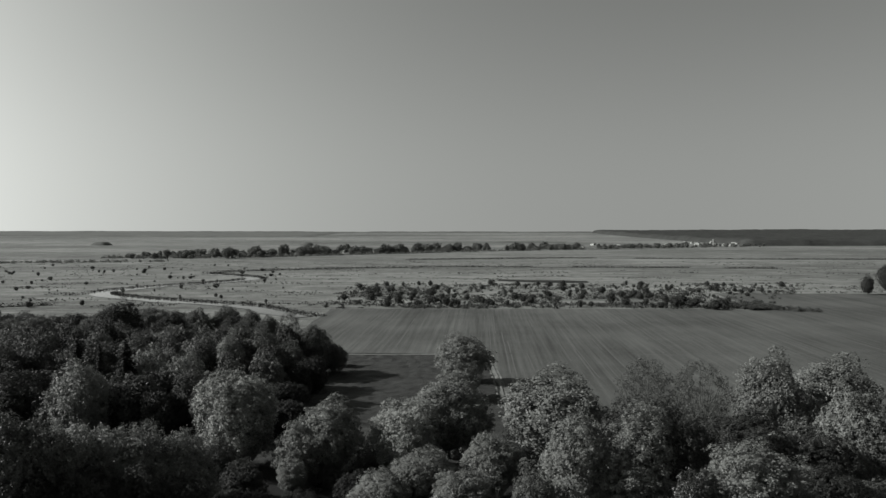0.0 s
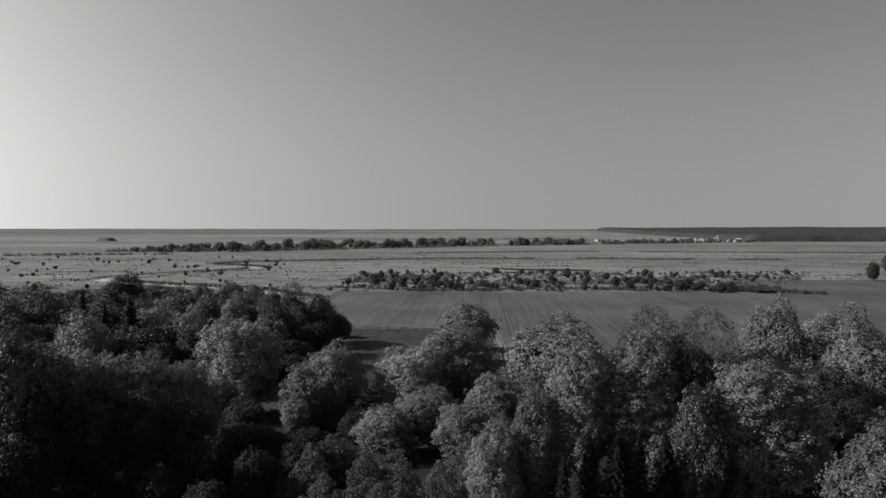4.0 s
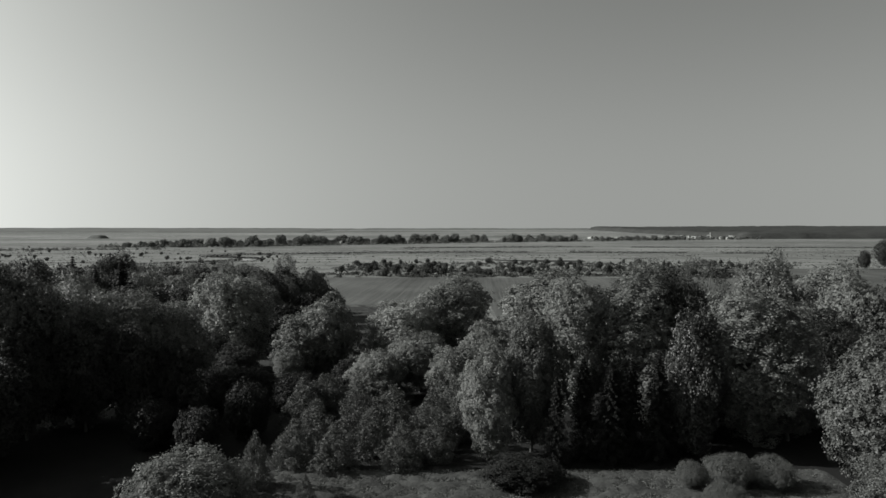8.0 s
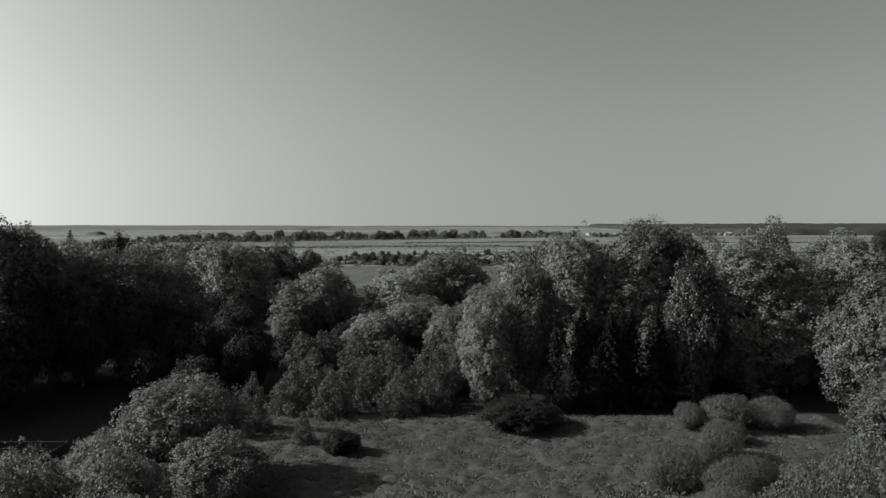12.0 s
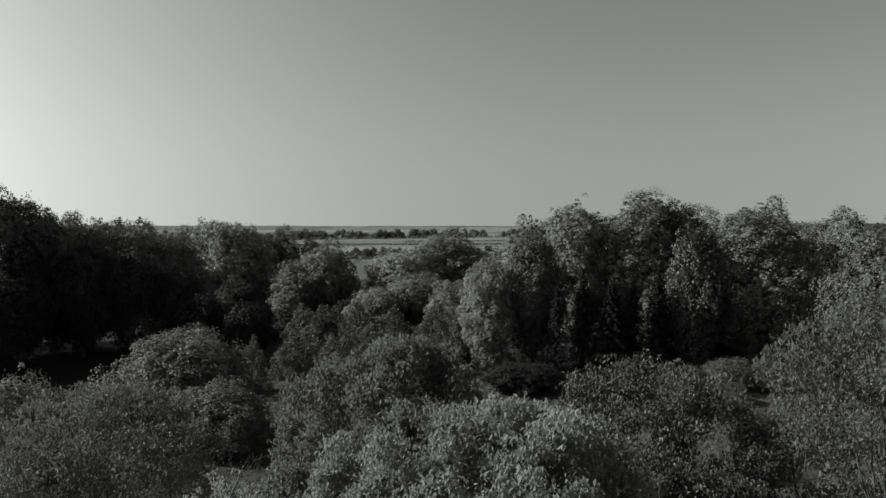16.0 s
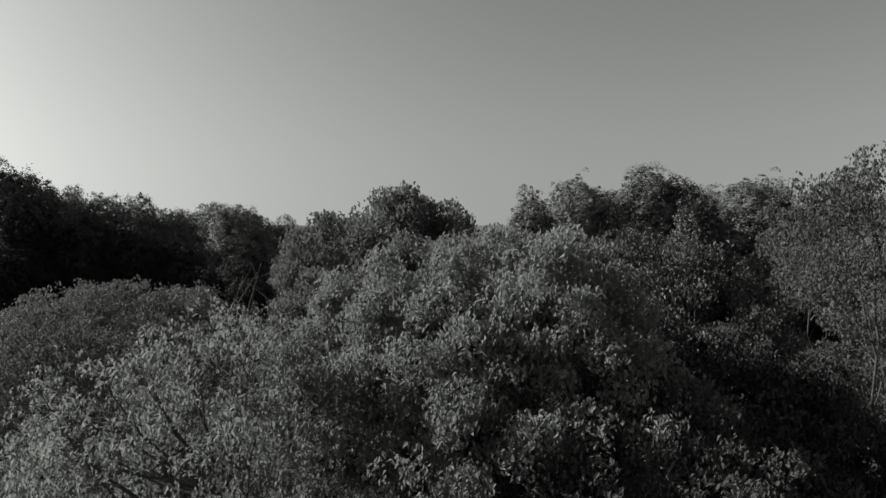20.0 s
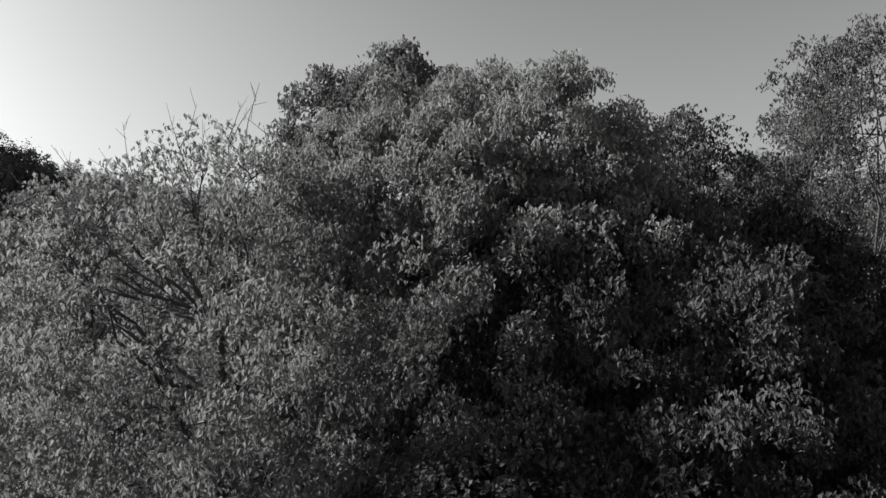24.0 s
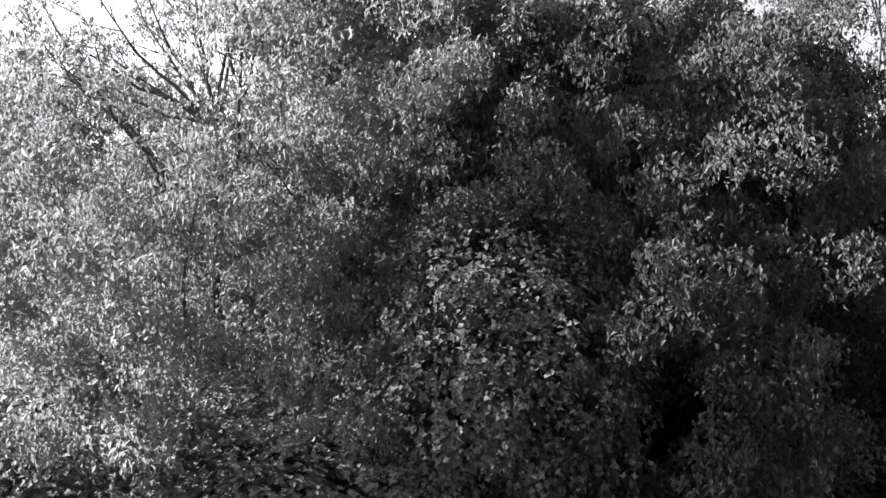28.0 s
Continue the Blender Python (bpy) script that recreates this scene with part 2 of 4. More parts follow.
KITE_F = np.array([(0, 2, 1), (0, 3, 2)])


CHIP = np.array([(-0.42, 0.1, 0), (0.42, 0.1, 0), (0, 1.0, 0)])
CHIP_F = np.array([(0, 1, 2)])
LANCE = np.array([(0, 0, 0), (-0.27, 0.42, 0.1), (0, 1.0, -0.15), (0.27, 0.42, 0.1)])


def leaves(rng, at, out, size, spread, lobed=0, hang=0.25):
    """Leaf verts and faces: one folded leaf at each place, facing roughly outwards."""
    n = len(at)
    shape, fc = ((KITE, KITE_F), (LOBED, LOBED_F), (CHIP, CHIP_F), (LANCE, KITE_F))[lobed]
    nor = out * (1 - spread) + unit(rng, n) * spread + np.array([0, 0, 0.25 if hang < 0.8 else 0.05])
    nor /= np.linalg.norm(nor, axis=1)[:, None] + 1e-9
    up = unit(rng, n) + np.array([0, 0, -hang])
    up -= nor * (up * nor).sum(1)[:, None]
    up /= np.linalg.norm(up, axis=1)[:, None] + 1e-9
    side = np.cross(up, nor)
    s = size * rng.uniform(0.6, 1.3, n)
    v = at[:, None] + s[:, None, None] * (shape[None, :, 0, None] * side[:, None] + (shape[None, :, 1, None] - 0.5) * up[:, None] + shape[None, :, 2, None] * nor[:, None])
    f = fc[None] + (np.arange(n) * len(shape))[:, None, None]
    return v.reshape(-1, 3), f.reshape(-1, 3)


def puffs_of(rng, shape, count, r, top, low, clump=(0.18, 0.32)):
    """Clumps of a crown: centres and radii, over a body of radius r between the heights low and top."""
    mid, half = (top + low) / 2, (top - low) / 2
    got = []
    if shape == "conic":
        for i in range(count):
            u = ((i + 0.5) / count) ** 0.75
            a = i * 2.4 + rng.uniform(-0.4, 0.4)
            rr = r * (1 - (1 - u) ** 2.4) * rng.uniform(0.45, 1.0)
            got.append((rr * math.cos(a), rr * math.sin(a), top - (top - low) * u - 0.25 * rr, r * (0.1 + 0.16 * u)))
        return np.array(got)
    for i in range(count):
        zc = 1 - 2 * (i + 0.5) / count
        a = i * 2.39996 + rng.uniform(-0.5, 0.5)
        e = {"dome": 2.6, "round": 2.35}.get(shape, 2.0)
        ring = max(0.0, 1 - abs(zc) ** e) ** (1 / e)
        if shape == "oval":
            ring *= 1.0 - 0.25 * max(0.0, zc)
        if shape == "shrub":
            zc = abs(zc) * 1.6 - 0.6
            ring = math.sqrt(max(0.0, 1 - max(0, zc) ** 2))
        k = rng.uniform(0.64, 1.0)
        if count > 200:
            k = rng.uniform(0.3, 1.0) ** 0.6
            zc = zc * rng.uniform(0.86, 1.0)
        pr = r * rng.uniform(*clump)
        got.append((k * r * ring * math.cos(a), k * r * ring * math.sin(a), mid + zc * (half - pr * 0.7), pr))
    got.append((0, 0, mid, min(r, half) * 0.6))
    return np.array(got)


def dome_crown(name, seed, shape, r, top, low, n, size, material, leaf=2, relief=0.26, tuft_count=1300):
    """A full crown: tufts of leaves over a lobed body with creases between the lobes, and a dense inner layer."""
    rng = np.random.default_rng(seed)
    mid, half = (top + low) / 2, (top - low) / 2
    e = {"dome": 2.15, "shrub": 2.2}.get(shape, 2.0)
    i = np.arange(tuft_count)
    zc = 1 - 2 * (i + rng.random(tuft_count)) / tuft_count
    a = i * 2.39996 + rng.uniform(-0.6, 0.6, tuft_count)
    ring = np.maximum(0.0, 1 - np.abs(zc) ** e) ** (1 / e)
    ring *= 1.0 - (0.28 if shape == "oval" else 0.06) * np.maximum(0.0, zc) - 0.22 * np.maximum(0.0, -zc - 0.2)
    way = np.column_stack([ring * np.cos(a), ring * np.sin(a), zc])
    shift = Vector((seed * 1.7, seed * 0.3, seed * 0.9))
    aspect = half / r
    k = np.empty(tuft_count)
    for j in range(tuft_count):
        q = Vector((way[j, 0], way[j, 1], way[j, 2] * aspect))
        f1 = noise.voronoi(q * 2.1 + shift)[0][0]
        f2 = noise.voronoi(q * 4.3 + shift)[0][0]
        k[j] = 1.0 + 0.27 * noise.noise(q * 1.25 + shift) + 0.12 * noise.noise(q * 3.0 - shift) - relief * f1 - 0.4 * relief * f2
    k = k / np.quantile(k, 0.93) * 0.95 + 0.055 * rng.normal(size=tuft_count)
    at = way * np.column_stack([k * r, k * r, k * half]) + np.array([0, 0, mid])
    crest = np.quantile(at[:, 2], 0.99)
    at[:, 2] = low + (at[:, 2] - low) * (top - 0.03 * r - low) / (crest - low)
    out = way * np.array([1, 1, 1 / max(aspect, 0.6)]) + np.array([0, 0, 0.12])
    out /= np.linalg.norm(out, axis=1)[:, None] + 1e-9
    m = int(n * 0.84)
    pick = rng.integers(0, tuft_count, m)
    wide = (r * (0.035 + 0.11 * rng.random(tuft_count) ** 1.6))[pick]
    d = unit(rng, m) + 0.7 * out[pick] + np.array([0, 0, 0.2])
    d /= np.linalg.norm(d, axis=1)[:, None] + 1e-9
    spot = at[pick] + d * (wide * (0.65 + 0.55 * rng.random(m) + 0.5 * rng.random(m) ** 6))[:, None]
    v, f = leaves(rng, spot, d * 0.65 + out[pick] * 0.35, size, 0.42, leaf, 0.25)
    pick = rng.integers(0, tuft_count, n - m)
    spot = (at[pick] - np.array([0, 0, mid])) * rng.uniform(0.7, 0.86, n - m)[:, None] + np.array([0, 0, mid]) + rng.normal(size=(n - m, 3)) * 0.06 * r
    v2, f2 = leaves(rng, spot, out[pick], size * 1.9, 0.3, leaf, 0.25)
    tips = np.column_stack([at * np.array([0.86, 0.86, 0.95]), np.full(tuft_count, 0.1)])
    return mesh_of(name, np.concatenate([v, v2]), np.concatenate([f, f2 + len(v)]), material), tips


def crown_points(rng, puffs, n, shell=0.3, core=0.62):
    w = puffs[:, 3] ** 2
    pick = rng.choice(len(puffs), n, p=w / w.sum())
    out = unit(rng, n)
    rad = 1 - shell * rng.random(n) ** 1.5 + 0.25 * shell * rng.normal(size=n)
    c = puffs[pick]
    at = c[:, :3] + out * np.array([1, 1, 0.88]) * (rad * c[:, 3])[:, None]
    keep = np.ones(n, bool)
    for q in puffs:
        keep &= ~(np.linalg.norm((at - q[:3]) / np.array([1, 1, 0.88]), axis=1) < q[3] * core)
    return at[keep], out[keep]


def sprays(rng, at, out, each, width, tilt, droop):
    """Spreads each place into a flat spray of leaves that lie much the same way."""
    n = len(at)
    nor = out * (1 - tilt) + unit(rng, n) * tilt + np.array([0, 0, 0.3])
    nor /= np.linalg.norm(nor, axis=1)[:, None] + 1e-9
    nor, mid = np.repeat(nor, each, axis=0), np.repeat(at, each, axis=0)
    off = unit(rng, n * each) * (width * rng.random(n * each) ** 0.5)[:, None]
    off -= nor * (off * nor).sum(1)[:, None] * 0.75
    off[:, 2] -= droop * np.linalg.norm(off, axis=1)
    return mid + off, nor


def crown_mesh(name, seed, shape, count, r, top, low, n, size, material, lobed=0, spread=0.55, clump=(0.18, 0.32), hang=0.25, core=0.62, thin=None, each=5, width=None, loose=0.5, droop=0.1, shell=0.42):
    rng = np.random.default_rng(seed)
    puffs = puffs_of(rng, shape, count, r, top, low, clump)
    at, out = crown_points(rng, puffs, n // each, shell, core)
    if thin:
        keep = rng.random(len(at)) > thin[2] * np.clip((at[:, 2] - thin[0]) / (thin[1] - thin[0]), 0, 1)
        at, out = at[keep], out[keep]
    at, out = sprays(rng, at, out, each, width or size * 1.9, spread, droop)
    v, f = leaves(rng, at, out, size, loose, lobed, hang)
    return mesh_of(name, v, f, material), puffs


def limbs_to(tubes, rng, puffs, base, fork, thick, count, twig=0.03):
    """Bent limbs from the fork of a trunk to some of the clumps."""
    order = rng.permutation(len(puffs))[:count]
    for i in order:
        c = puffs[i][:3]
        a = np.array([base[0], base[1], fork + rng.uniform(-0.12, 0.3) * max(0.0, c[2] - fork)])
        m = a * 0.5 + c * 0.5 + np.array([0, 0, -0.12 * np.linalg.norm(c - a)]) + rng.normal(size=3) * 0.15
        tubes.add([a, a * 0.72 + m * 0.28, m, m * 0.4 + c * 0.6, c], [thick, thick * 0.75, thick * 0.5, thick * 0.32, twig])


def trunk_points(rng, height, sway=0.03):
    z = np.linspace(-0.4, height, 7)
    xy = np.cumsum(rng.normal(size=(7, 2)) * height * sway * 0.4, axis=0)
    xy -= xy[1]
    return np.column_stack([xy, z])


def spruce_mesh(seed, r, top, low, n, size, material):
    """Whorls of drooping boughs round a straight stem, shorter towards the pointed top."""
    rng = np.random.default_rng(seed)
    levels, boughs = 38, 7
    each = n // (levels * boughs)
    at, out = [], []
    for i in range(levels):
        u = i / (levels - 1)
        z0 = low + (top - low) * (0.02 + 0.96 * u ** 0.9)
        for j in range(boughs):
            a = j * 2 * math.pi / boughs + i * 0.7 + rng.uniform(-0.25, 0.25)
            reach = r * (1 - u) ** 0.8 * rng.uniform(0.7, 1.08) + 0.12
            s = rng.random(each) ** 0.7
            side = rng.normal(size=each) * 0.16 * reach * (1.15 - s)
            x = math.cos(a) * s * reach - math.sin(a) * side
            y = math.sin(a) * s * reach + math.cos(a) * side
            z = z0 - 0.4 * reach * s + 0.16 * reach * s ** 3 - 0.1 * np.abs(side) - 0.42 * rng.random(each) * (1.2 - u)
            at.append(np.column_stack([x, y, z]))
            out.append(np.column_stack([np.full(each, 0.5 * math.cos(a)), np.full(each, 0.5 * math.sin(a)), np.full(each, 0.8)]))
    v, f = leaves(rng, np.concatenate(at), np.concatenate(out), size, 0.35, 2, 0.5)
    return mesh_of("crown", v, f, material)


# Tree kinds are built once with a 3 m crown radius, then set out in their true sizes.
def tree_kind(seed, shape, material, n, size, tall=7.0, low=0.8, count=60, limb_count=10, spread=0.55, clump=(0.18, 0.32), leaf=2):
    rng = np.random.default_rng(seed + 500)
    if shape == "spruce":
        crown, puffs = spruce_mesh(seed, 3.0, tall, low, n, size, material), None
    elif shape in ("dome", "oval", "shrub"):
        crown, puffs = dome_crown("crown", seed, shape, 3.0, tall, low, n, size, material, leaf, 0.14 if shape == "shrub" else 0.26)
    else:
        crown, puffs = crown_mesh("crown", seed, shape, count, 3.0, tall, low, n, size, material, leaf, spread, clump)
    tubes = Tubes(6)
    stem_top = tall * (0.97 if shape in ("conic", "spruce") else 0.78)
    pts = trunk_points(rng, stem_top, 0.0 if shape in ("conic", "spruce") else 0.02)
    tubes.add(pts, np.linspace(0.16, 0.03, 7))
    if limb_count:
        limbs_to(tubes, rng, puffs, (0, 0), tall * 0.3, 0.08, limb_count, 0.015)
    return tubes.mesh("trunk", BARK), crown, tall


def place_tree(kind, x, y, top, r, label, category="tree", group="", name="tree", turn=None):
    z = ground_z(x, y)
    ob = new(name)
    turn = (x * 37.7 + y * 11.3) % 360 if turn is None else turn
    ob.matrix_basis = pose(x, y, z, 0, 0, turn) @ Matrix.Diagonal((r / 2.75 * (1 + 0.1 * math.sin(x * 1.3)), r / 2.75 * (1 + 0.1 * math.cos(y * 1.7)), (top - z) / kind[2], 1))
    part("trunk", kind[0], None, ob)
    part("crown", kind[1], None, ob)
    return tagged(ob, label, category, group)


# ---- ground ----
def stretched(lo, hi, dense_lo, dense_hi, step, grow):
    vals = list(np.arange(dense_lo, dense_hi, step))
    s, v = step, dense_hi
    while v < hi:
        vals.append(v)
        s *= grow
        v += s
    vals.append(hi)
    s, v = step, dense_lo
    while v > lo:
        s *= grow
        v -= s
        vals.append(max(v, lo))
    return np.array(sorted(set(vals)))


def ground_sheet():
    xs = stretched(-6000, 6000, -150, 150, 5.0, 1.12)
    ys = stretched(-6000, 6000, -20, 320, 5.0, 1.12)
    v = [(x, y, ground_z(x, y)) for y in ys for x in xs]
    nx = len(xs)
    i, j = np.meshgrid(np.arange(nx - 1), np.arange(len(ys) - 1))
    lo = (j * nx + i).ravel()
    f = np.stack([lo, lo + 1, lo + nx + 1, lo + nx], axis=1)
    ob = new("ground", mesh_of("ground", v, f, LAND, True))
    return tagged(ob, "wide flat valley grassland reaching the horizon", "ground", "", "structure")


ground_sheet()


def draped(name, edge_lo, edge_hi, y0, y1, material, lift, label, category, rows=40, cols=40, ragged=0.0, humps=0.0, hump_size=2.5):
    """A sheet of land between two side lines x = edge(y), lying on the ground."""
    v = []
    for j in range(rows + 1):
        y = y0 + (y1 - y0) * j / rows
        a, b = edge_lo(y), edge_hi(y)
        for i in range(cols + 1):
            x = a + (b - a) * i / cols
            dx = ragged * noise.noise((x * 0.05, y * 0.05, 3.0)) if i in (0, cols) else 0.0
            dy = ragged * noise.noise((x * 0.05, y * 0.05, 7.0)) if j in (0, rows) else 0.0
            h = 0.0
            if humps and 0 < i < cols and 0 < j < rows:
                h = noise.noise((x / hump_size, y / hump_size, 11.0)) + 0.6 * noise.noise((x * 2.3 / hump_size, y * 2.3 / hump_size, 5.0))
                h = humps * max(0.0, h + 0.35)
            v.append((x + dx, y + dy, ground_z(x + dx, y + dy) + lift + h))
    i, j = np.meshgrid(np.arange(cols), np.arange(rows))
    lo = (j * (cols + 1) + i).ravel()
    f = np.stack([lo, lo + 1, lo + cols + 2, lo + cols + 1], axis=1)
    ob = new(name, mesh_of(name, v, f, material, True))
    return tagged(ob, label, category, "", "structure")


# sheet under the trees, its shade carried by the colour
draped("grove_floor", lambda y: -170, lambda y: 170, -40, 215, GROVE_SHADE, 0.03, "soil and leaf litter under the grove, shade put into its colour", "ground", 60, 60, 4.0)
draped("clearing", lambda y: -24 - 0.1 * y, lambda y: 44, 40, 85.5, CLEARING, 0.09, "sunlit tussocky grass of a small clearing", "grass", 110, 170, 3.0, 0.34, 1.3)
draped("meadow", lambda y: -46 - 0.02 * y, lambda y: 17 + 0.0 * y, 150, 306, MEADOW, 0.12, "rough uncut meadow striped with long tree shadows", "meadow", 150, 70, 2.0, 0.55, 4.0)
draped("field", lambda y: -75 if y > 308 else 19.5, lambda y: 420, 200, 478, FIELD, 0.2, "large pale stubble field with straight drilling rows", "field", 80, 60, 1.0)
draped("field_behind", lambda y: 205 + (y - 478) * 0.1, lambda y: 420, 478.5, 600, FIELD, 0.2, "further part of the pale stubble field", "field", 20, 20, 3.0)


def strip(name, line, width, material, lift, label, category, waver=0.0):
    """A ribbon of even width along a line of places, lying on the ground."""
    pts = []
    for (x0, y0), (x1, y1) in zip(line[:-1], line[1:]):
        n = max(2, int(math.hypot(x1 - x0, y1 - y0) / 8))
        pts += [(x0 + (x1 - x0) * i / n, y0 + (y1 - y0) * i / n) for i in range(n)]
    pts.append(line[-1])
    p = np.array(pts)
    for _ in range(6):
        p[1:-1] = (p[:-2] + 2 * p[1:-1] + p[2:]) / 4
    way = np.gradient(p, axis=0)
    way /= np.linalg.norm(way, axis=1)[:, None]
    v = []
    for i, ((x, y), (wx, wy)) in enumerate(zip(p, way)):
        w = width / 2 * (1 + waver * noise.noise((x * 0.04, y * 0.04, 1.0)))
        for s in (-1, 1):
            px, py = x - s * wy * w, y + s * wx * w
            v.append((px, py, ground_z(px, py) + lift))
    k = np.arange(len(p) - 1) * 2
    ob = new(name, mesh_of(name, v, np.stack([k, k + 1, k + 3, k + 2], axis=1), material, True))
    return tagged(ob, label, category, "", "structure"), p


# farm track: two pale ruts
for off in (-0.9, 0.9):
    strip("track_rut", [(15.2 + off, 195), (17.3 + off, 235), (17 + off, 270), (16.6 + off, 312)], 0.8, DIRT, 0.26, "pale dirt rut of a farm track beside the field", "track", 0.5)
# margin between meadow and field
strip("field_margin", [(-60, 307.2), (-20, 307.4), (16, 307.0)], 1.6, DIRT, 0.24, "pale trodden margin between meadow and field", "track", 0.6)


def straw_rows():
    """Loose lines of straw and wheel marks along the rows."""
    rng = np.random.default_rng(14)
    v, f = [], []
    for _ in range(150):
        y0 = 215 + 240 * rng.random() ** 1.3
        y1 = min(474, y0 + rng.uniform(25, 130))
        lo = 22 if y0 < 312 else -70
        x = rng.uniform(lo, 300)
        bend, w = rng.uniform(-0.8, 0.8), rng.uniform(0.1, 0.3)
        k = 8
        for i in range(k + 1):
            y = y0 + (y1 - y0) * i / k
            xx = x + (y - y0) * 0.047 + bend * (i / k) ** 2 + 0.2 * noise.noise((x, y * 0.1, 0.0))
            z = ground_z(xx, y) + 0.24
            if i:
                b0 = len(v)
                f.append((b0 - 2, b0 - 1, b0 + 1, b0))
            v += [(xx - w, y, z), (xx + w, y, z)]
    tagged(new("straw_rows", mesh_of("straw_rows", v, f, STRAW, True)), "loose pale straw lines on the stubble field", "straw", "", "stuff")


straw_rows()

# ---- river ----
RIVER = [(-84.2, 432.9), (-103.3, 453.5), (-132.8, 495.1), (-173.5, 515.4), (-231.0, 547.1), (-266.5, 574.7), (-287.8, 600.1), (-282.4, 628.2), (-258.9, 678.2), (-220.6, 721.7), (-198.9, 768.7), (-213.4, 806.9), (-251.3, 842.8), (-286.3, 875.6)]
river, RIVER_LINE = strip("river", RIVER, 17.0, WATER, 0.4, "bright winding river reflecting the sky", "river", 0.5)
DITCHES = []
for line, width in (
    ([(-286.6, 885.0), (-264.6, 931.6), (-173.2, 982.7), (-4.3, 1041.3), (267.7, 1027.8), (452.1, 1011.8)], 6.0),
    ([(-65.9, 1295.4), (221.3, 1372.0), (476.6, 1330.0), (781.4, 1317.2)], 7.0),
    ([(-427.5, 478.4), (-333.9, 475.6), (-273.1, 505.7)], 4.0),
):
    DITCHES.append(strip("ditch", line, width, REED, 0.42, "dark overgrown ditch crossing the valley", "ditch", 0.6)[1])
for mx, my, mw in ((95, 735, 26),):
    strip("marsh", [(mx - 40, my + 20), (mx, my), (mx + 45, my - 5)], mw, REED, 0.45, "dark marsh patch with sedge", "marsh", 0.7)


def reeds():
    rng = np.random.default_rng(5)
    at, out = [], []
    way = np.gradient(RIVER_LINE, axis=0)
    way /= np.linalg.norm(way, axis=1)[:, None]
    for i in range(len(RIVER_LINE)):
        for _ in range(130):
            s = 1 if way[i, 0] >= 0 else -1
            w = s * rng.uniform(8.0, 11.0)
            x = RIVER_LINE[i, 0] - way[i, 1] * w + rng.uniform(-5, 5)
            y = RIVER_LINE[i, 1] + way[i, 0] * w + rng.uniform(-3, 3)
            if np.min(np.hypot(RIVER_LINE[:, 0] - x, RIVER_LINE[:, 1] - y)) > 7.6:
                at.append((x, y, ground_z(x, y) + rng.uniform(0.0, 1.5)))
                out.append((rng.normal(), rng.normal(), 0.3))
    at, out = np.array(at), np.array(out)
    v, f = leaves(rng, at, out / np.linalg.norm(out, axis=1)[:, None], 0.75, 0.3)
    tagged(new("reeds", mesh_of("reeds", v, f, REED)), "dark reeds and sedge lining the river banks", "reeds", "", "stuff")


reeds()


def ditch_growth():
    """Tall sedge and scrub along the ditches, with gaps."""
    rng = np.random.default_rng(15)
    at = []
    for line in DITCHES:
        for x, y in line:
            if noise.noise((x * 0.012, y * 0.012, 3.0)) < -0.3:
                continue
            for _ in range(70):
                px, py = x + rng.normal() * 4.5, y + rng.normal() * 2.0
                at.append((px, py, ground_z(px, py) + 2.4 * rng.random() ** 1.5))
    v, f = leaves(rng, np.array(at), unit(rng, len(at)), 1.1, 0.4)
    tagged(new("sedge", mesh_of("sedge", v, f, REED)), "dark tall sedge growing along the valley ditches", "sedge", "", "stuff")


ditch_growth()

# ---- tree kinds ----
def kinds(seed, shape, material, n, size, *rest):
    """Two full kinds for the near wood and one lighter kind for trees far off."""
    return [tree_kind(seed, shape, material, n, size, *rest), tree_kind(seed + 1, shape, material, n, size, *rest), tree_kind(seed + 2, shape, material, int(n * 0.62), size * 1.2, *rest)]


ROUND_PALE = kinds(11, "dome", LEAF_PALE, 64000, 0.118, 7.6, 0.3, 70, 10, 0.62, (0.14, 0.28))
ROUND_MID = kinds(21, "dome", LEAF_MID, 64000, 0.118, 7.2, 0.3, 70, 10, 0.62, (0.14, 0.28))
TALL_PALE = kinds(31, "dome", LEAF_PALE, 76000, 0.118, 10.4, 0.3, 86, 10, 0.62, (0.15, 0.29))
OVAL_DARK = kinds(41, "dome", LEAF_DARK, 56000, 0.12, 9.0, 0.3, 74, 8, 0.62, (0.14, 0.28))
AIRY = kinds(51, "airy", LEAF_MID, 36000, 0.085, 10.0, 2.5, 90, 60, 0.6, (0.12, 0.22))
SPRUCE = kinds(61, "spruce", NEEDLES, 34000, 0.17, 12.0, 0.6, 160, 0, 0.4)
SHRUB = kinds(71, "dome", LEAF_GREY, 60000, 0.11, 5.6, 0.0, 44, 6, 0.5, (0.14, 0.3))
SHRUB_DARK = kinds(81, "dome", LEAF_SHRUB_SHADE, 30000, 0.15, 5.0, 0.0, 56, 6, 0.45, (0.14, 0.3))
SHRUB_SOFT = kinds(91, "shrub", SHRUB_GREY, 34000, 0.085, 3.4, 0.0, 12, 0, 0.5, (0.28, 0.4))
FILL = kinds(95, "dome", LEAF_DARK, 20000, 0.2, 7.5, 0.3, 50, 4, 0.45)
FILL_MID = kinds(195, "dome", LEAF_MID, 26000, 0.18, 7.5, 0.3, 60, 4, 0.45)
TALL_MID = kinds(35, "dome", LEAF_MID, 68000, 0.118, 10.4, 0.3, 86, 10, 0.62, (0.15, 0.29))
BRIGHT = [tree_kind(15, "dome", LEAF_BRIGHT, 64000, 0.118, 7.6, 0.3, 74, 10, 0.62, (0.14, 0.28))] * 3
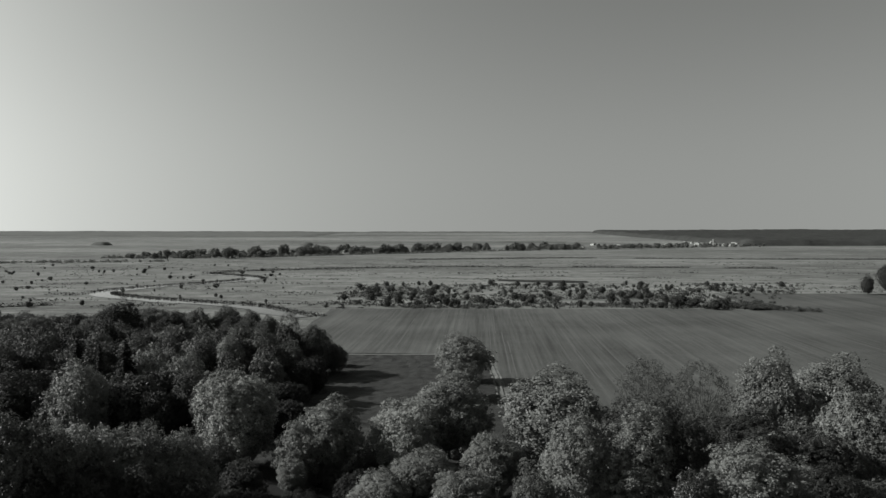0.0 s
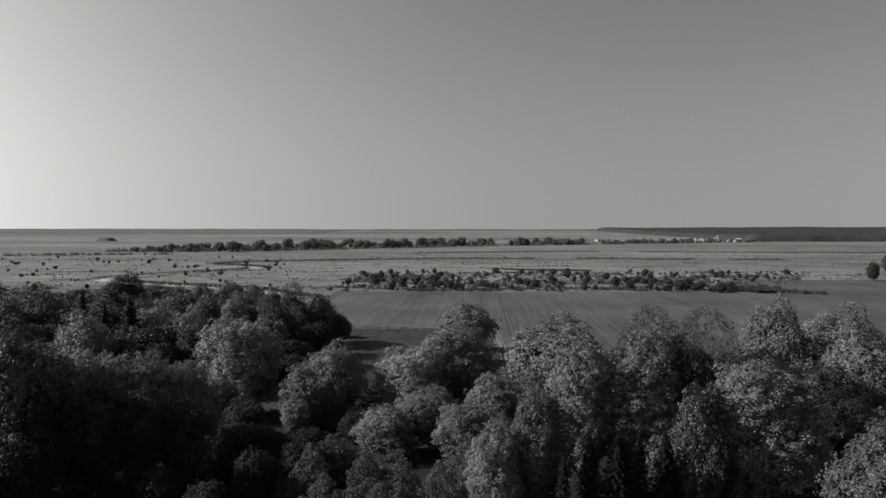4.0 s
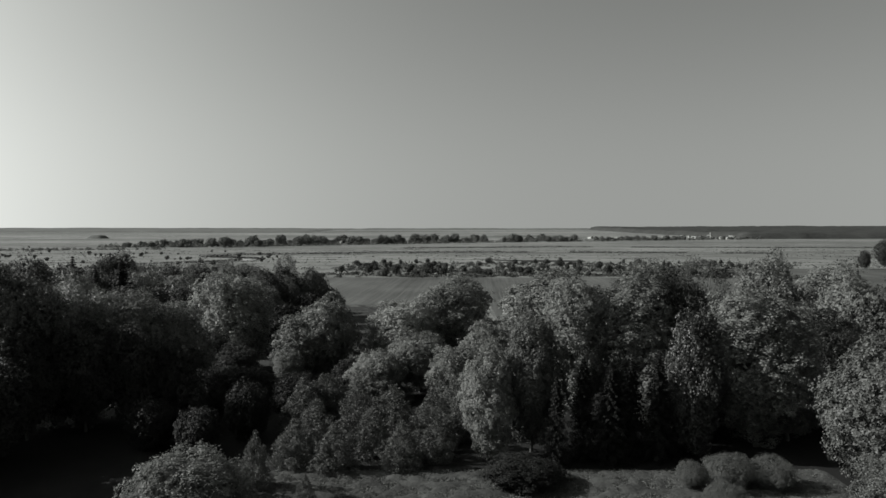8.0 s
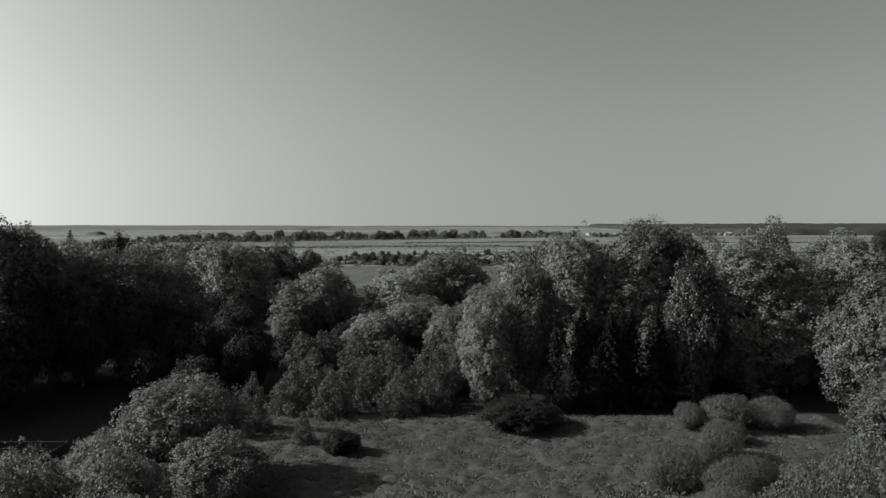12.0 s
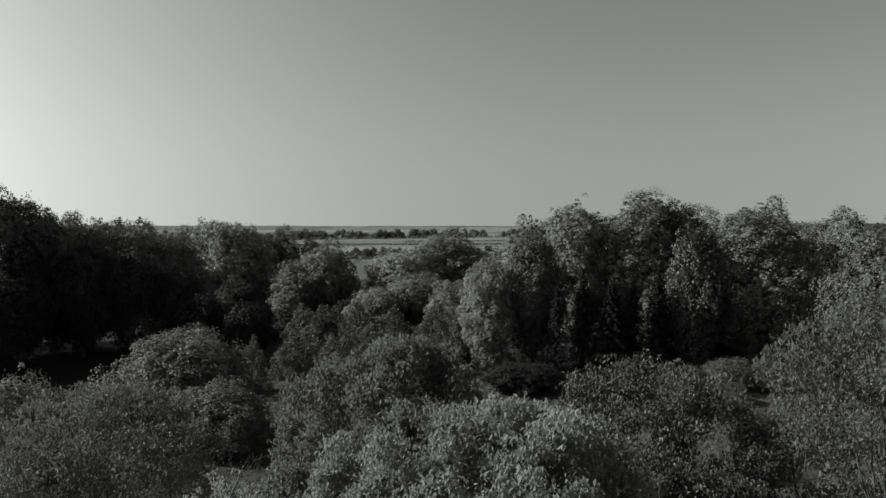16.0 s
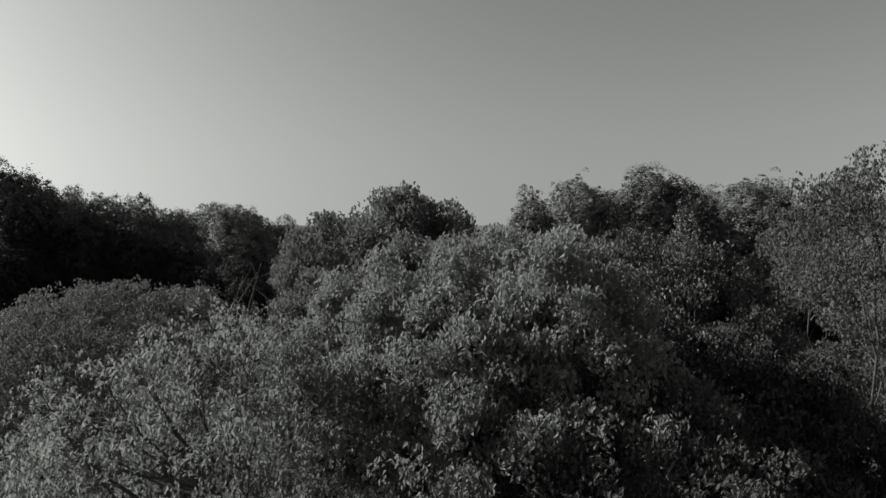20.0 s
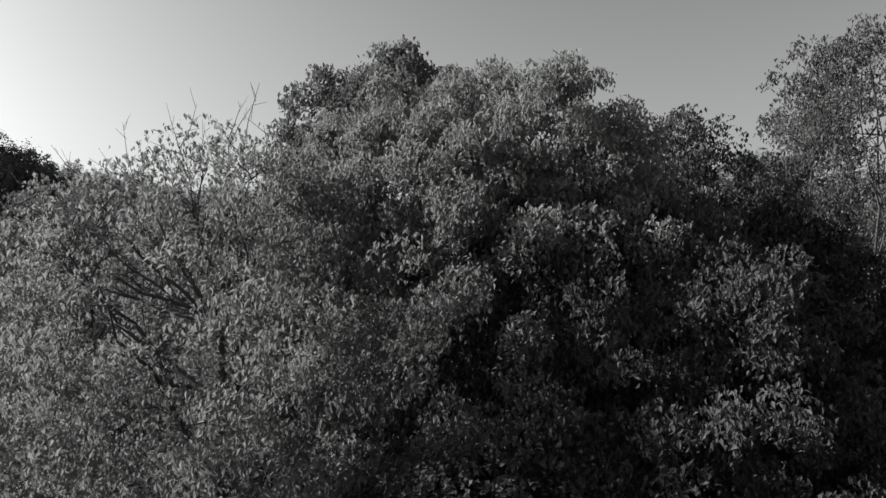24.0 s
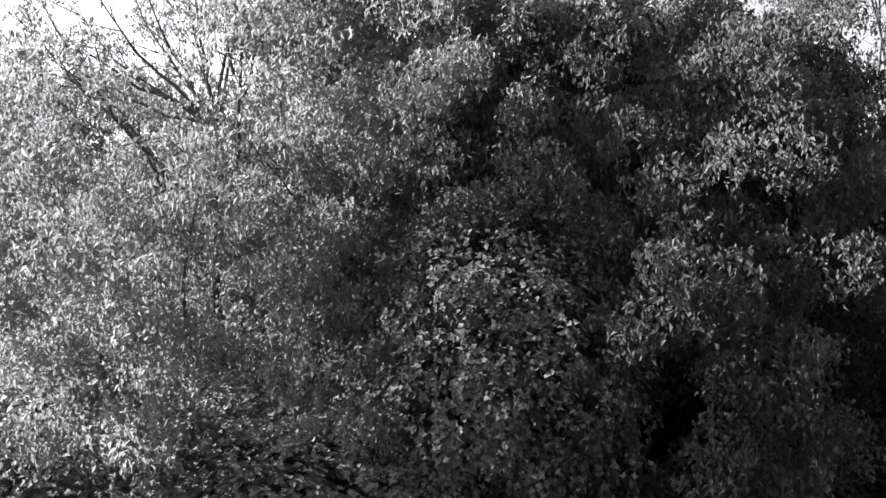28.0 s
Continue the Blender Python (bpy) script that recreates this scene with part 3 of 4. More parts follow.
GLOSSY = [tree_kind(46, "oval", LEAF_GLOSS, 52000, 0.14, 9.0, 0.3, 60, 8, 0.6, (0.15, 0.28))] * 3
YOUNG = kinds(75, "conic", LEAF_MID, 32000, 0.15, 6.8, 0.0, 110, 0, 0.65)
SHRUB_PALE = kinds(98, "dome", LEAF_NEAR, 22000, 0.12, 5.0, 0.0, 70, 6, 0.6, (0.14, 0.3), 1)
SAPLING = kinds(118, "dome", LEAF_OLIVE, 30000, 0.12, 7.7, 1.6, 70, 12, 0.6, (0.14, 0.3), 1)
POINTED = kinds(78, "conic", LEAF_MID, 30000, 0.15, 7.4, 0.0, 90, 0, 0.65)

LABELS = {
    "rp": (ROUND_PALE, "tree", "broad tree with pale sunlit autumn leaves", "tree"),
    "rm": (ROUND_MID, "tree", "rounded broadleaf tree with dense dull leaves", "tree"),
    "op": (TALL_PALE, "tree", "tall tree leafed to the ground in pale leaves", "tree"),
    "od": (OVAL_DARK, "tree", "tall dark-leaved tree standing in the shaded wood", "tree"),
    "ai": (AIRY, "tree", "thinning tree with bare twigs and few leaves", "tree"),
    "sp": (SPRUCE, "spruce", "dark pointed spruce standing among broadleaf trees", "spruce"),
    "rb": (BRIGHT, "tree", "broad tree with bright yellowed leaves before the dark wood", "tree"),
    "om": (TALL_MID, "tree", "tall tree leafed to the ground in dull leaves", "tree"),
    "og": (GLOSSY, "tree", "upright tree with glossy dark leaves", "tree"),
    "yg": (YOUNG, "tree", "young bushy tree below the wood's edge", "tree"),
    "sh": (SHRUB, "shrub", "leafy pale shrub at the edge of the clearing", "shrub"),
    "sd": (SHRUB_DARK, "shrub", "dark shrub, the wood's shade put into its leaf colour", "shrub"),
    "fi": (FILL, "tree", "dense dark tree inside the shaded wood", "tree"),
    "fm": (FILL_MID, "tree", "leafy grey tree inside the wood", "tree"),
    "sn": (SHRUB_PALE, "shrub", "young maple growth with pale hanging leaves", "shrub"),
    "sl": (SAPLING, "sapling", "young maple with dull leaves below taller maples", "tree"),
    "yp": (POINTED, "tree", "young pointed tree below the wood's edge", "tree"),
    "sg": (SHRUB_SOFT, "willow_shrub", "soft rounded grey willow shrub on the clearing", "shrub"),
}
_turn = [0]


def grow(code, group, *places):
    pick, name, label, category = LABELS[code]
    for x, y, top, r in places:
        _turn[0] += 1
        place_tree(pick[2 if math.hypot(x, y) > 135 else _turn[0] % 2], x, y, top, r, label, category, group, name)


# wood beyond the clearing, far side
grow("od", "trees of the left wood", (-108, 192, 25.5, 6), (-136, 306, 22.5, 9), (-96, 230, 20, 7), (-88, 235, 20, 6), (-67, 202, 23, 4.6), (-120, 200, 21, 8), (-112, 184, 24.5, 7), (-100, 170, 20.5, 6))
grow("rp", "pale trees of the left wood", (-64, 215, 22, 5), (-77, 190, 22, 6), (-66, 185, 21.5, 5), (-82, 165, 22.5, 6))
grow("rm", "trees of the left wood", (-47, 262, 17.5, 6), (-42, 268, 11, 5), (-41, 280, 7.3, 3.2), (-60, 240, 19, 6))
grow("rm", "trees at the far end of the left wood", (-112, 330, 16, 7), (-100, 335, 16.8, 6.5), (-88, 330, 15.5, 6), (-78, 322, 14, 5))
grow("od", "trees at the far end of the left wood", (-122, 326, 15, 6.5), (-94, 324, 14.5, 5.5))
grow("ai", "trees of the left wood", (-73, 270, 20, 6), (-56, 261, 23.5, 5))
grow("sp", "spruces of the left wood", (-94.3, 187, 26.2, 4.6), (-90.0, 190, 23.8, 3.0), (-81.5, 186, 25.6, 6.0))
grow("od", "trees of the left wood", (-60, 172, 20, 6), (-52, 182, 15, 6), (-98, 128, 22, 7), (-105, 145, 22, 7))
# wood beyond the clearing, near edge
grow("rp", "trees by the meadow", (-23.5, 145, 19.2, 5.8), (-28, 141, 15.5, 4.5))
grow("rm", "trees at the wood's edge", (-60.5, 100, 28, 6.5), (-80, 100, 25, 7))
grow("rp", "trees at the wood's edge", (-56, 106, 24.2, 5), (-72, 113, 24, 6), (-52, 109, 23.5, 5.2), (-47, 111, 23.1, 5), (-42, 114, 21.2, 5))
# front ones: their dark leaves stand for shade on the wood's face
grow("od", "trees at the wood's edge", (-41, 128, 15, 4.5), (-34.5, 124, 13.5, 4.0), (-36, 122, 10.8, 4.0), (-56, 98, 20.5, 5), (-50, 102, 20, 4.6), (-44.5, 105, 19, 4.4), (-39.5, 108, 16.5, 4.2))
# middle of the view
grow("rp", "pale trees by the meadow", (0.5, 157, 21.3, 8.0), (22.7, 152, 23.3, 10))
grow("rp", "pale trees by the meadow", (-28.5, 135, 11.3, 3.0))
grow("rp", "pale trees by the meadow", (6, 250, 16.5, 8.0), (4, 222, 12.5, 6))
grow("rb", "pale trees by the meadow", (-42.8, 150, 23.2, 8.7), (-8.5, 148, 18.2, 6.5))
grow("yp", "shrubs below the wood", (-25, 140, 9.5, 3.6), (-13, 86, 10.4, 2.5), (-1, 90, 10, 2.5), (2, 104, 12, 4.5), (-29, 150, 12, 5), (-33, 165, 11, 5), (4, 118, 12, 4.5))
grow("yg", "shrubs below the wood", (-18, 88, 10.4, 2.6), (-9, 91, 11, 2.7), (-5, 87, 10.4, 2.7), (-18, 112, 11, 4.5), (-15, 150, 12, 4.5), (-9, 120, 11, 4))
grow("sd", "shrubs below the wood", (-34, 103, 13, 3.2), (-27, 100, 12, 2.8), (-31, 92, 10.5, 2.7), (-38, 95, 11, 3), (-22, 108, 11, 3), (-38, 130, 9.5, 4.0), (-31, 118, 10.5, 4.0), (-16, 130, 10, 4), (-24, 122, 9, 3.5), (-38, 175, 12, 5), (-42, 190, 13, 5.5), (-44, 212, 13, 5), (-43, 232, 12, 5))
grow("yp", "small trees below the wood", (-16, 92, 11.8, 3.1), (-11.5, 98, 13.4, 3.6), (-1.5, 95, 12.6, 3.4))
grow("yg", "small trees below the wood", (-6.5, 97, 12.4, 3.4), (3.0, 100, 12.8, 3.5), (-20, 104, 12, 3.2))
grow("rp", "pale trees by the meadow", (8, 132, 16, 5.4), (2.5, 118, 14, 4.8), (-4, 128, 14.5, 5.5), (-11, 122, 12.5, 4.5))
# right wood
grow("op", "tall pale trees of the right wood", (5.4, 90, 18.8, 3.2), (19.5, 107, 25.4, 5.4), (28, 108, 27.2, 7.0), (40.8, 96, 24.6, 7.0))
grow("om", "tall dull trees of the right wood", (11.2, 93, 23.4, 3.7))
grow("og", "dark trees of the right wood", (31.5, 92, 22.5, 3.7))
grow("rm", "broad trees by the clearing", (46.0, 76, 21.5, 7.0), (38.5, 58, 15.4, 5))
grow("od", "dark trees of the right wood", (34, 111, 26, 5.5), (34, 125, 24, 7), (50, 120, 22, 7), (60, 118, 20, 6), (55, 105, 19, 5), (36, 100, 14, 5))
grow("ai", "thin trees of the right wood", (50, 145, 27.5, 5.5), (41, 152, 27, 5.5))
grow("rp", "pale trees of the right wood", (67, 153, 27, 7), (84.5, 161, 24.5, 9.5), (71, 128, 24.6, 6.5))
grow("rm", "trees of the right wood", (100, 150, 24, 8), (74, 125, 22, 7))
grow("sp", "spruces of the right wood", (13.4, 87, 16.0, 1.9), (17.2, 90, 17.5, 2.7), (20.4, 89, 16.6, 2.6), (23.4, 91, 17.4, 2.7), (26.4, 90, 18.4, 2.8), (22, 96, 16, 3.2), (28.5, 94, 15, 3))


def fill(group, seed, step, y0, y1, lo, hi, top_lo, top_hi, gap):
    """Trees inside a wood, on a jittered grid, kept clear of the named ones."""
    rng = np.random.default_rng(seed)
    have = [(o.location.x, o.location.y) for o in scene.objects if o.type == "EMPTY"]
    y = y0
    while y < y1:
        x = lo(y) + rng.uniform(0, step)
        while x < hi(y):
            px, py = x + rng.uniform(-2.5, 2.5), y + rng.uniform(-2.5, 2.5)
            if all((px - a) ** 2 + (py - c) ** 2 > gap * gap for a, c in have):
                grow("fm" if rng.random() < 0.55 else "fi", group, (px, py, rng.uniform(top_lo, top_hi), rng.uniform(4.2, 6.2)))
            x += step
        y += step


fill("trees of the left wood", 7, 9.5, 168, 262, lambda y: -0.6 * y - 16, lambda y: -50, 16, 20.5, 6.0)
fill("trees of the left wood", 5, 10.5, 266, 352, lambda y: -0.66 * y, lambda y: -0.3 * y - 20, 11, 15, 6.0)
# mostly unseen trees past the left edge, added to shade the pen
fill("trees of the left wood", 6, 8.5, 62, 100, lambda y: -110, lambda y: -56 - max(0, 80 - y) * 0.3, 17, 21, 6.0)
# unseen trees behind the camera, added to block sky light from there
fill("trees behind the flight", 4, 11.0, -62, -13, lambda y: -75, lambda y: 75, 17, 22, 6.0)
fill("trees of the right wood", 8, 9.5, 100, 146, lambda y: 16 + (y - 100) * 0.25, lambda y: 62 + (y - 100) * 0.6, 14, 18.5, 6.0)
# small trees and shrubs on the clearing
grow("sh", "small trees on the clearing", (-22.5, 64, 13.5, 5), (-18, 58, 10.5, 3.5), (-27, 60, 10, 3.5), (-30, 52, 9.5, 3.5), (-25, 45, 12, 4))
grow("yp", "small trees on the clearing", (-20.6, 80, 11.2, 1.9), (-14.3, 75, 8.2, 1.2), (-22.4, 77, 9.0, 1.5))
grow("sd", "dark bushes on the clearing", (8.5, 81, 7.8, 4.3), (-10, 72, 7, 2.0))
grow("sg", "willow shrubs on the clearing", (31, 80, 8.6, 2.7), (36, 80, 8.2, 2.5), (27.3, 80, 7.7, 1.8), (29, 75, 7.0, 2.0), (26.5, 70, 7.8, 2.0), (23.4, 66.5, 7.2, 1.8), (19.5, 62, 8.4, 2.4), (23.6, 58.5, 8.3, 2.2), (20.5, 53.5, 7.8, 2.1), (27, 63, 7.2, 1.7))


# ---- the near maples ----
def near_tree(seed, x, y, top, r, low, n, size, material, shape, count, clump, label, limb_count=14, twig_count=9, thin=None, leaf=3, fan=()):
    rng = np.random.default_rng(seed)
    z = ground_z(x, y)
    ob = new("maple")
    ob.matrix_basis = pose(x, y, z)
    top, low = top - z, low - z
    crown, puffs = crown_mesh("crown", seed, shape, count, r, top, low, n, size, material, leaf, 0.6, clump, 2.0, 0.25, thin, 7, 0.25, 0.5, 0.45)
    part("crown", crown, None, ob)
    fork = low + 0.12 * (top - low)
    tubes = Tubes(9)
    pts = trunk_points(rng, low + (0.68 if fan else 0.42 if thin else 0.6) * (top - low), 0.022)
    tubes.add(pts, np.linspace(0.24, 0.07, 7))
    part("trunk", tubes.mesh("trunk", BARK), None, ob)
    twigs = Tubes(4)
    order = rng.permutation(len(puffs) - 1)[:limb_count]
    for i in order:
        t = Tubes(6)
        c = puffs[i][:3]
        k = np.searchsorted(pts[:, 2], min(pts[-2, 2], max(fork * 0.8, c[2] - r * 0.9)))
        a = pts[min(k, 6)]
        long = np.linalg.norm(c - a)
        m = (a + c) / 2 + np.array([0.12 * (c[0] - a[0]), 0.12 * (c[1] - a[1]), -0.12 * long]) + rng.normal(size=3) * 0.09 * long
        bow = np.array([a * (1 - s) ** 2 + 2 * m * s * (1 - s) + c * s * s for s in np.linspace(0, 1, 8)]) + rng.normal(size=(8, 3)) * 0.014 * long
        bow[0] = a
        t.add(bow, np.linspace(0.07, 0.01, 8))
        part("limb", t.mesh("limb", BARK), None, ob)
        for _ in range(twig_count):
            s = rng.uniform(0.25, 1.0)
            o = a * (1 - s) ** 2 + 2 * m * s * (1 - s) + c * s * s
            e = o + unit(rng, 1)[0] * r * rng.uniform(0.08, 0.22) + (c - a) * rng.uniform(0.02, 0.09)
            b = (o + e) / 2 + rng.normal(size=3) * 0.08
            twigs.add([o, b, e], [0.018, 0.011, 0.004])
    for fx, fy, fz in fan:
        t = Tubes(6)
        a, c = pts[-1], np.array([fx, fy, fz])
        m = a * 0.55 + c * 0.45 + np.array([0.12 * (fx - a[0]), 0, -0.1 * abs(fx - a[0])]) + rng.normal(size=3) * 0.1
        stem = np.array([a * (1 - s) ** 2 + 2 * m * s * (1 - s) + c * s * s for s in np.linspace(0, 1, 9)]) + rng.normal(size=(9, 3)) * 0.045
        stem[0] = a
        t.add(stem, np.linspace(0.05, 0.006, 9))
        part("limb", t.mesh("limb", BARK), None, ob)
        for s in np.linspace(0.25, 0.97, 18):
            o = stem[int(s * 8)] * (1 - s * 8 % 1) + stem[min(8, int(s * 8) + 1)] * (s * 8 % 1)
            way = (c - a) / np.linalg.norm(c - a) * 0.8 + unit(rng, 1)[0] * 0.75
            e = o + way * rng.uniform(0.4, 1.0)
            b = (o + e) / 2 + rng.normal(size=3) * 0.04
            twigs.add([o, b, e], [0.014, 0.009, 0.004])
            for _ in range(3):
                g = o + (e - o) * rng.uniform(0.3, 1.0)
                twigs.add([g, g + (way + unit(rng, 1)[0]) * rng.uniform(0.1, 0.28)], [0.006, 0.003])
    tagged(part("brushwood", twigs.mesh("brushwood", BARK), None, ob), "", "", "", "stuff")
    return tagged(ob, label, "tree", "maples nearest the camera")


near_tree(101, -0.6, 16.0, 19.4, 4.3, 5.0, 190000, 0.122, LEAF_NEAR, "round", 520, (0.06, 0.13), "big round maple with drying pale leaves", 26)
near_tree(109, 1.9, 15.7, 19.75, 3.5, 7.0, 125000, 0.122, LEAF_NEAR, "round", 420, (0.06, 0.14), "pale-topped maple rising over a dull one", 20)
# right half of the big crown: its shade is put into the leaves
near_tree(108, 3.8, 14.6, 16.9, 4.5, 5.0, 130000, 0.122, LEAF_SHADE_DULLED, "round", 420, (0.06, 0.13), "maple with shade put into its dulled leaves, a few pale sprays", 18)
near_tree(106, -1.4, 18.9, 20.75, 3.6, 8.0, 120000, 0.125, LEAF_OLIVE, "round", 260, (0.07, 0.15), "dark-leaved maple rising behind a paler one", 14, 9)
near_tree(102, -4.3, 14.2, 18.2, 5.2, 5.2, 135000, 0.12, LEAF_NEAR, "round", 400, (0.05, 0.12), "thin-leaved maple with bare upper twigs", 18, 20, (7.6, 11.5, 0.72), 3,
          ((-3.2, 0.3, 11.9), (-2.6, -0.3, 12.3), (-2.0, 0.5, 12.4), (-1.4, -0.5, 12.2), (-0.9, 0.2, 12.9), (-0.4, -0.3, 12.7), (0.0, 0.6, 13.1), (0.4, 0.0, 12.8), (0.8, -0.4, 12.5), (-3.7, 0.0, 11.0), (-2.6, -0.8, 10.9)))
near_tree(103, 11.8, 19.4, 21.9, 4.4, 6.0, 125000, 0.12, LEAF_OLIVE, "round", 360, (0.06, 0.14), "tall maple with loose feathery pale top", 22, 24, (10.0, 16.0, 0.5))
near_tree(104, 5.6, 21.6, 19.6, 4.6, 6.0, 100000, 0.13, LEAF_MID, "round", 260, (0.07, 0.16), "dull-leaved maple behind a larger one", 14, 9)
near_tree(105, -12.5, 25.5, 17.8, 5.4, 6.0, 100000, 0.135, LEAF_GREY, "round", 300, (0.07, 0.16), "broad low maple with pale leaves", 16)
# dark tree added where the big maple's own shade should fall
near_tree(107, 6.6, 17.6, 17.2, 4.4, 5.0, 120000, 0.125, LEAF_DARK, "round", 280, (0.07, 0.15), "dark-leaved maple added to stand for the shade of a larger one", 12, 9)
grow("sh", "young maples beside the clearing", (-23.5, 40, 14.3, 3.0), (-18, 41, 14.3, 2.6), (-20.5, 44, 12.5, 3))
grow("sn", "undergrowth below the maples", (-7, 12.5, 9.6, 3.0), (-3, 12, 9.2, 2.6), (-12, 15, 10, 3.4))
grow("sl", "undergrowth below the maples", (0.8, 12.4, 12.3, 2.2))
# dark shrubs added where the ground below the maples is only shaded
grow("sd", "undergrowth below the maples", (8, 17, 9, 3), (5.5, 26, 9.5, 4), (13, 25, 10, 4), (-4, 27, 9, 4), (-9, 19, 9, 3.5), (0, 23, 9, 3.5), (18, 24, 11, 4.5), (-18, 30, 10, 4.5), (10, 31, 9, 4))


# ---- grass of the clearing ----
def grass():
    rng = np.random.default_rng(9)
    n = 120000
    x, y = rng.uniform(-30, 44, n), 42 + 44 * rng.random(n) ** 0.8
    clump = np.array([noise.noise((a * 0.35, b * 0.35, 0.0)) for a, b in zip(x, y)])
    keep = clump > -0.45 + 0.5 * rng.random(n)
    x, y, clump = x[keep], y[keep], clump[keep]
    z = np.array([ground_z(a, b) for a, b in zip(x, y)]) + 0.15
    out = unit(rng, len(x)) * np.array([1, 1, 0.3])
    v, f = leaves(rng, np.column_stack([x, y, z]), out / np.linalg.norm(out, axis=1)[:, None], 0.3, 0.3, 2, -1.2)
    tagged(new("grass", mesh_of("grass", v, f, GRASS)), "dry tussock grass on the sunlit clearing", "grass", "", "stuff")


grass()


# ---- valley shrubs ----
def far_bush_kind(seed, n, size, material):
    """A small crown, rooted at the ground, 2 m high and about 2 m wide."""
    shape = ("shrub", "oval", "dome")[seed % 3]
    return dome_crown("foliage", seed, shape, 1.05, 2.0, 0.0, n, size, material, 0, 0.3, 150)[0]


BUSHES = [far_bush_kind(200 + i, 1500, 0.17, BUSH_FAR) for i in range(8)]


# far belt trees wear the leaves paled for haze
BELT_TREES = [far_bush_kind(230 + i, 1500, 0.17, BELT_HAZED) for i in range(8)]


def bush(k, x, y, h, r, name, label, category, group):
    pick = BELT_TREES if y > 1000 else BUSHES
    ob = new(name, pick[k % len(pick)])
    ob.matrix_basis = pose(x, y, ground_z(x, y) - 0.1, 0, 0, (k * 77) % 360) @ Matrix.Diagonal((r, r, h / 2, 1))
    return tagged(ob, label, category, group)


def valley_shrubs():
    rng = np.random.default_rng(31)
    k = 0
    while k < 290:
        y = 486 + 200 * rng.random() ** 1.3
        lo, hi = -85 + (y - 486) * 0.05, 205 + (y - 486) * 0.55
        x = rng.uniform(lo, hi)
        if noise.noise((x * 0.018, y * 0.03, 2.0)) + rng.uniform(-0.6, 0.6) < 0.05:
            continue
        h = (1.2 + 4.6 * rng.random() ** 2.2) * (1.2 if y < 520 else 1.0)
        bush(k, x, y, h, h * rng.uniform(0.3, 0.75), "valley_bush", "low dark bush scattered over the valley grass", "bush", "bushes beyond the field")
        k += 1
    for i in range(14):
        x, y = 152 + i * 4.0 + rng.uniform(-3, 3), 478 + 14 * math.sin(i * 0.9) + 10
        bush(i, x, y, rng.uniform(4, 8) * (1 - i * 0.035), rng.uniform(3.5, 5.5), "valley_bush", "dense dark bush at the field corner", "bush", "bushes beyond the field")
    for i in range(130):
        y = 470 + 620 * rng.random()
        x = rng.uniform(-0.62, -0.22) * y
        if np.min(np.hypot(RIVER_LINE[:, 0] - x, RIVER_LINE[:, 1] - y)) < 14:
            continue
        h = 0.9 + 3.6 * rng.random() ** 2
        bush(i, x, y, h, h * rng.uniform(0.4, 0.8), "meadow_bush", "small bush alone on the river meadow", "bush", "bushes on the river meadow")


valley_shrubs()


def scrub():
    """Low scrub, sedge tufts and ditch-side growth over the valley floor."""
    rng = np.random.default_rng(61)
    at = []
    while len(at) < 15000:
        y = 486 + 760 * rng.random() ** 1.3
        x = rng.uniform(-0.62, 0.6) * y
        if x > 205 and y < 600:
            continue
        dense = 0.25 if -85 < x < 330 and y < 680 else -0.05
        if noise.noise((x * 0.012, y * 0.03, 9.0)) + 0.5 * noise.noise((x * 0.06, y * 0.12, 4.0)) + dense < rng.uniform(0.1, 0.5):
            continue
        if np.min(np.hypot(RIVER_LINE[:, 0] - x, RIVER_LINE[:, 1] - y)) < 10:
            continue
        for _ in range(3):
            at.append((x + rng.normal() * 0.8, y + rng.normal() * 0.8, ground_z(x, y) + rng.uniform(0.1, 0.8)))
    at = np.array(at)
    v, f = leaves(rng, at, unit(rng, len(at)), 1.1, 0.4)
    tagged(new("scrub", mesh_of("scrub", v, f, BUSH_FAR)), "low scrub and sedge tufts over the valley floor", "scrub", "", "stuff")


scrub()


def thicket():
    """Small bushes too many to count, in loose drifts beyond the field and in strips along the ditches."""
    rng = np.random.default_rng(88)
    at, out = [], []
    made = 0
    while made < 1100:
        y = 482 + 215 * rng.random() ** 1.25
        x = rng.uniform(-95 + (y - 486) * 0.05, 215 + (y - 486) * 0.6)
        if noise.noise((x * 0.016, y * 0.05, 2.0)) + 0.4 * noise.noise((x * 0.07, y * 0.1, 6.0)) + rng.uniform(-0.3, 0.3) < 0.0:
            continue
        h, wide = rng.uniform(0.7, 2.6), rng.uniform(0.7, 2.6)
        n = int(26 + 14 * wide)
        d = unit(rng, n)
        d[:, 2] = np.abs(d[:, 2])
        at.append(d * np.array([wide, wide, h]) * rng.uniform(0.75, 1.1, n)[:, None] + np.array([x, y, ground_z(x, y)]))
        out.append(d)
        made += 1
    for _ in range(260):
        u = rng.random()
        x, y = 182 + 52 * u + rng.normal() * 3, 486 + 8 * math.sin(u * 5) + rng.normal() * 3.5 - 10 * u
        h, wide = rng.uniform(2.0, 5.5) * (1 - 0.6 * u), rng.uniform(1.5, 3.5)
        d = unit(rng, 60)
        d[:, 2] = np.abs(d[:, 2])
        at.append(d * np.array([wide, wide, h]) * rng.uniform(0.75, 1.1, 60)[:, None] + np.array([x, y, ground_z(x, y)]))
        out.append(d)
    v, f = leaves(rng, np.concatenate(at), np.concatenate(out), 0.7, 0.35)
    tagged(new("thicket", mesh_of("thicket", v, f, BUSH_FAR)), "drifts of low dark bushes beyond the stubble field", "bushes", "", "stuff")


thicket()
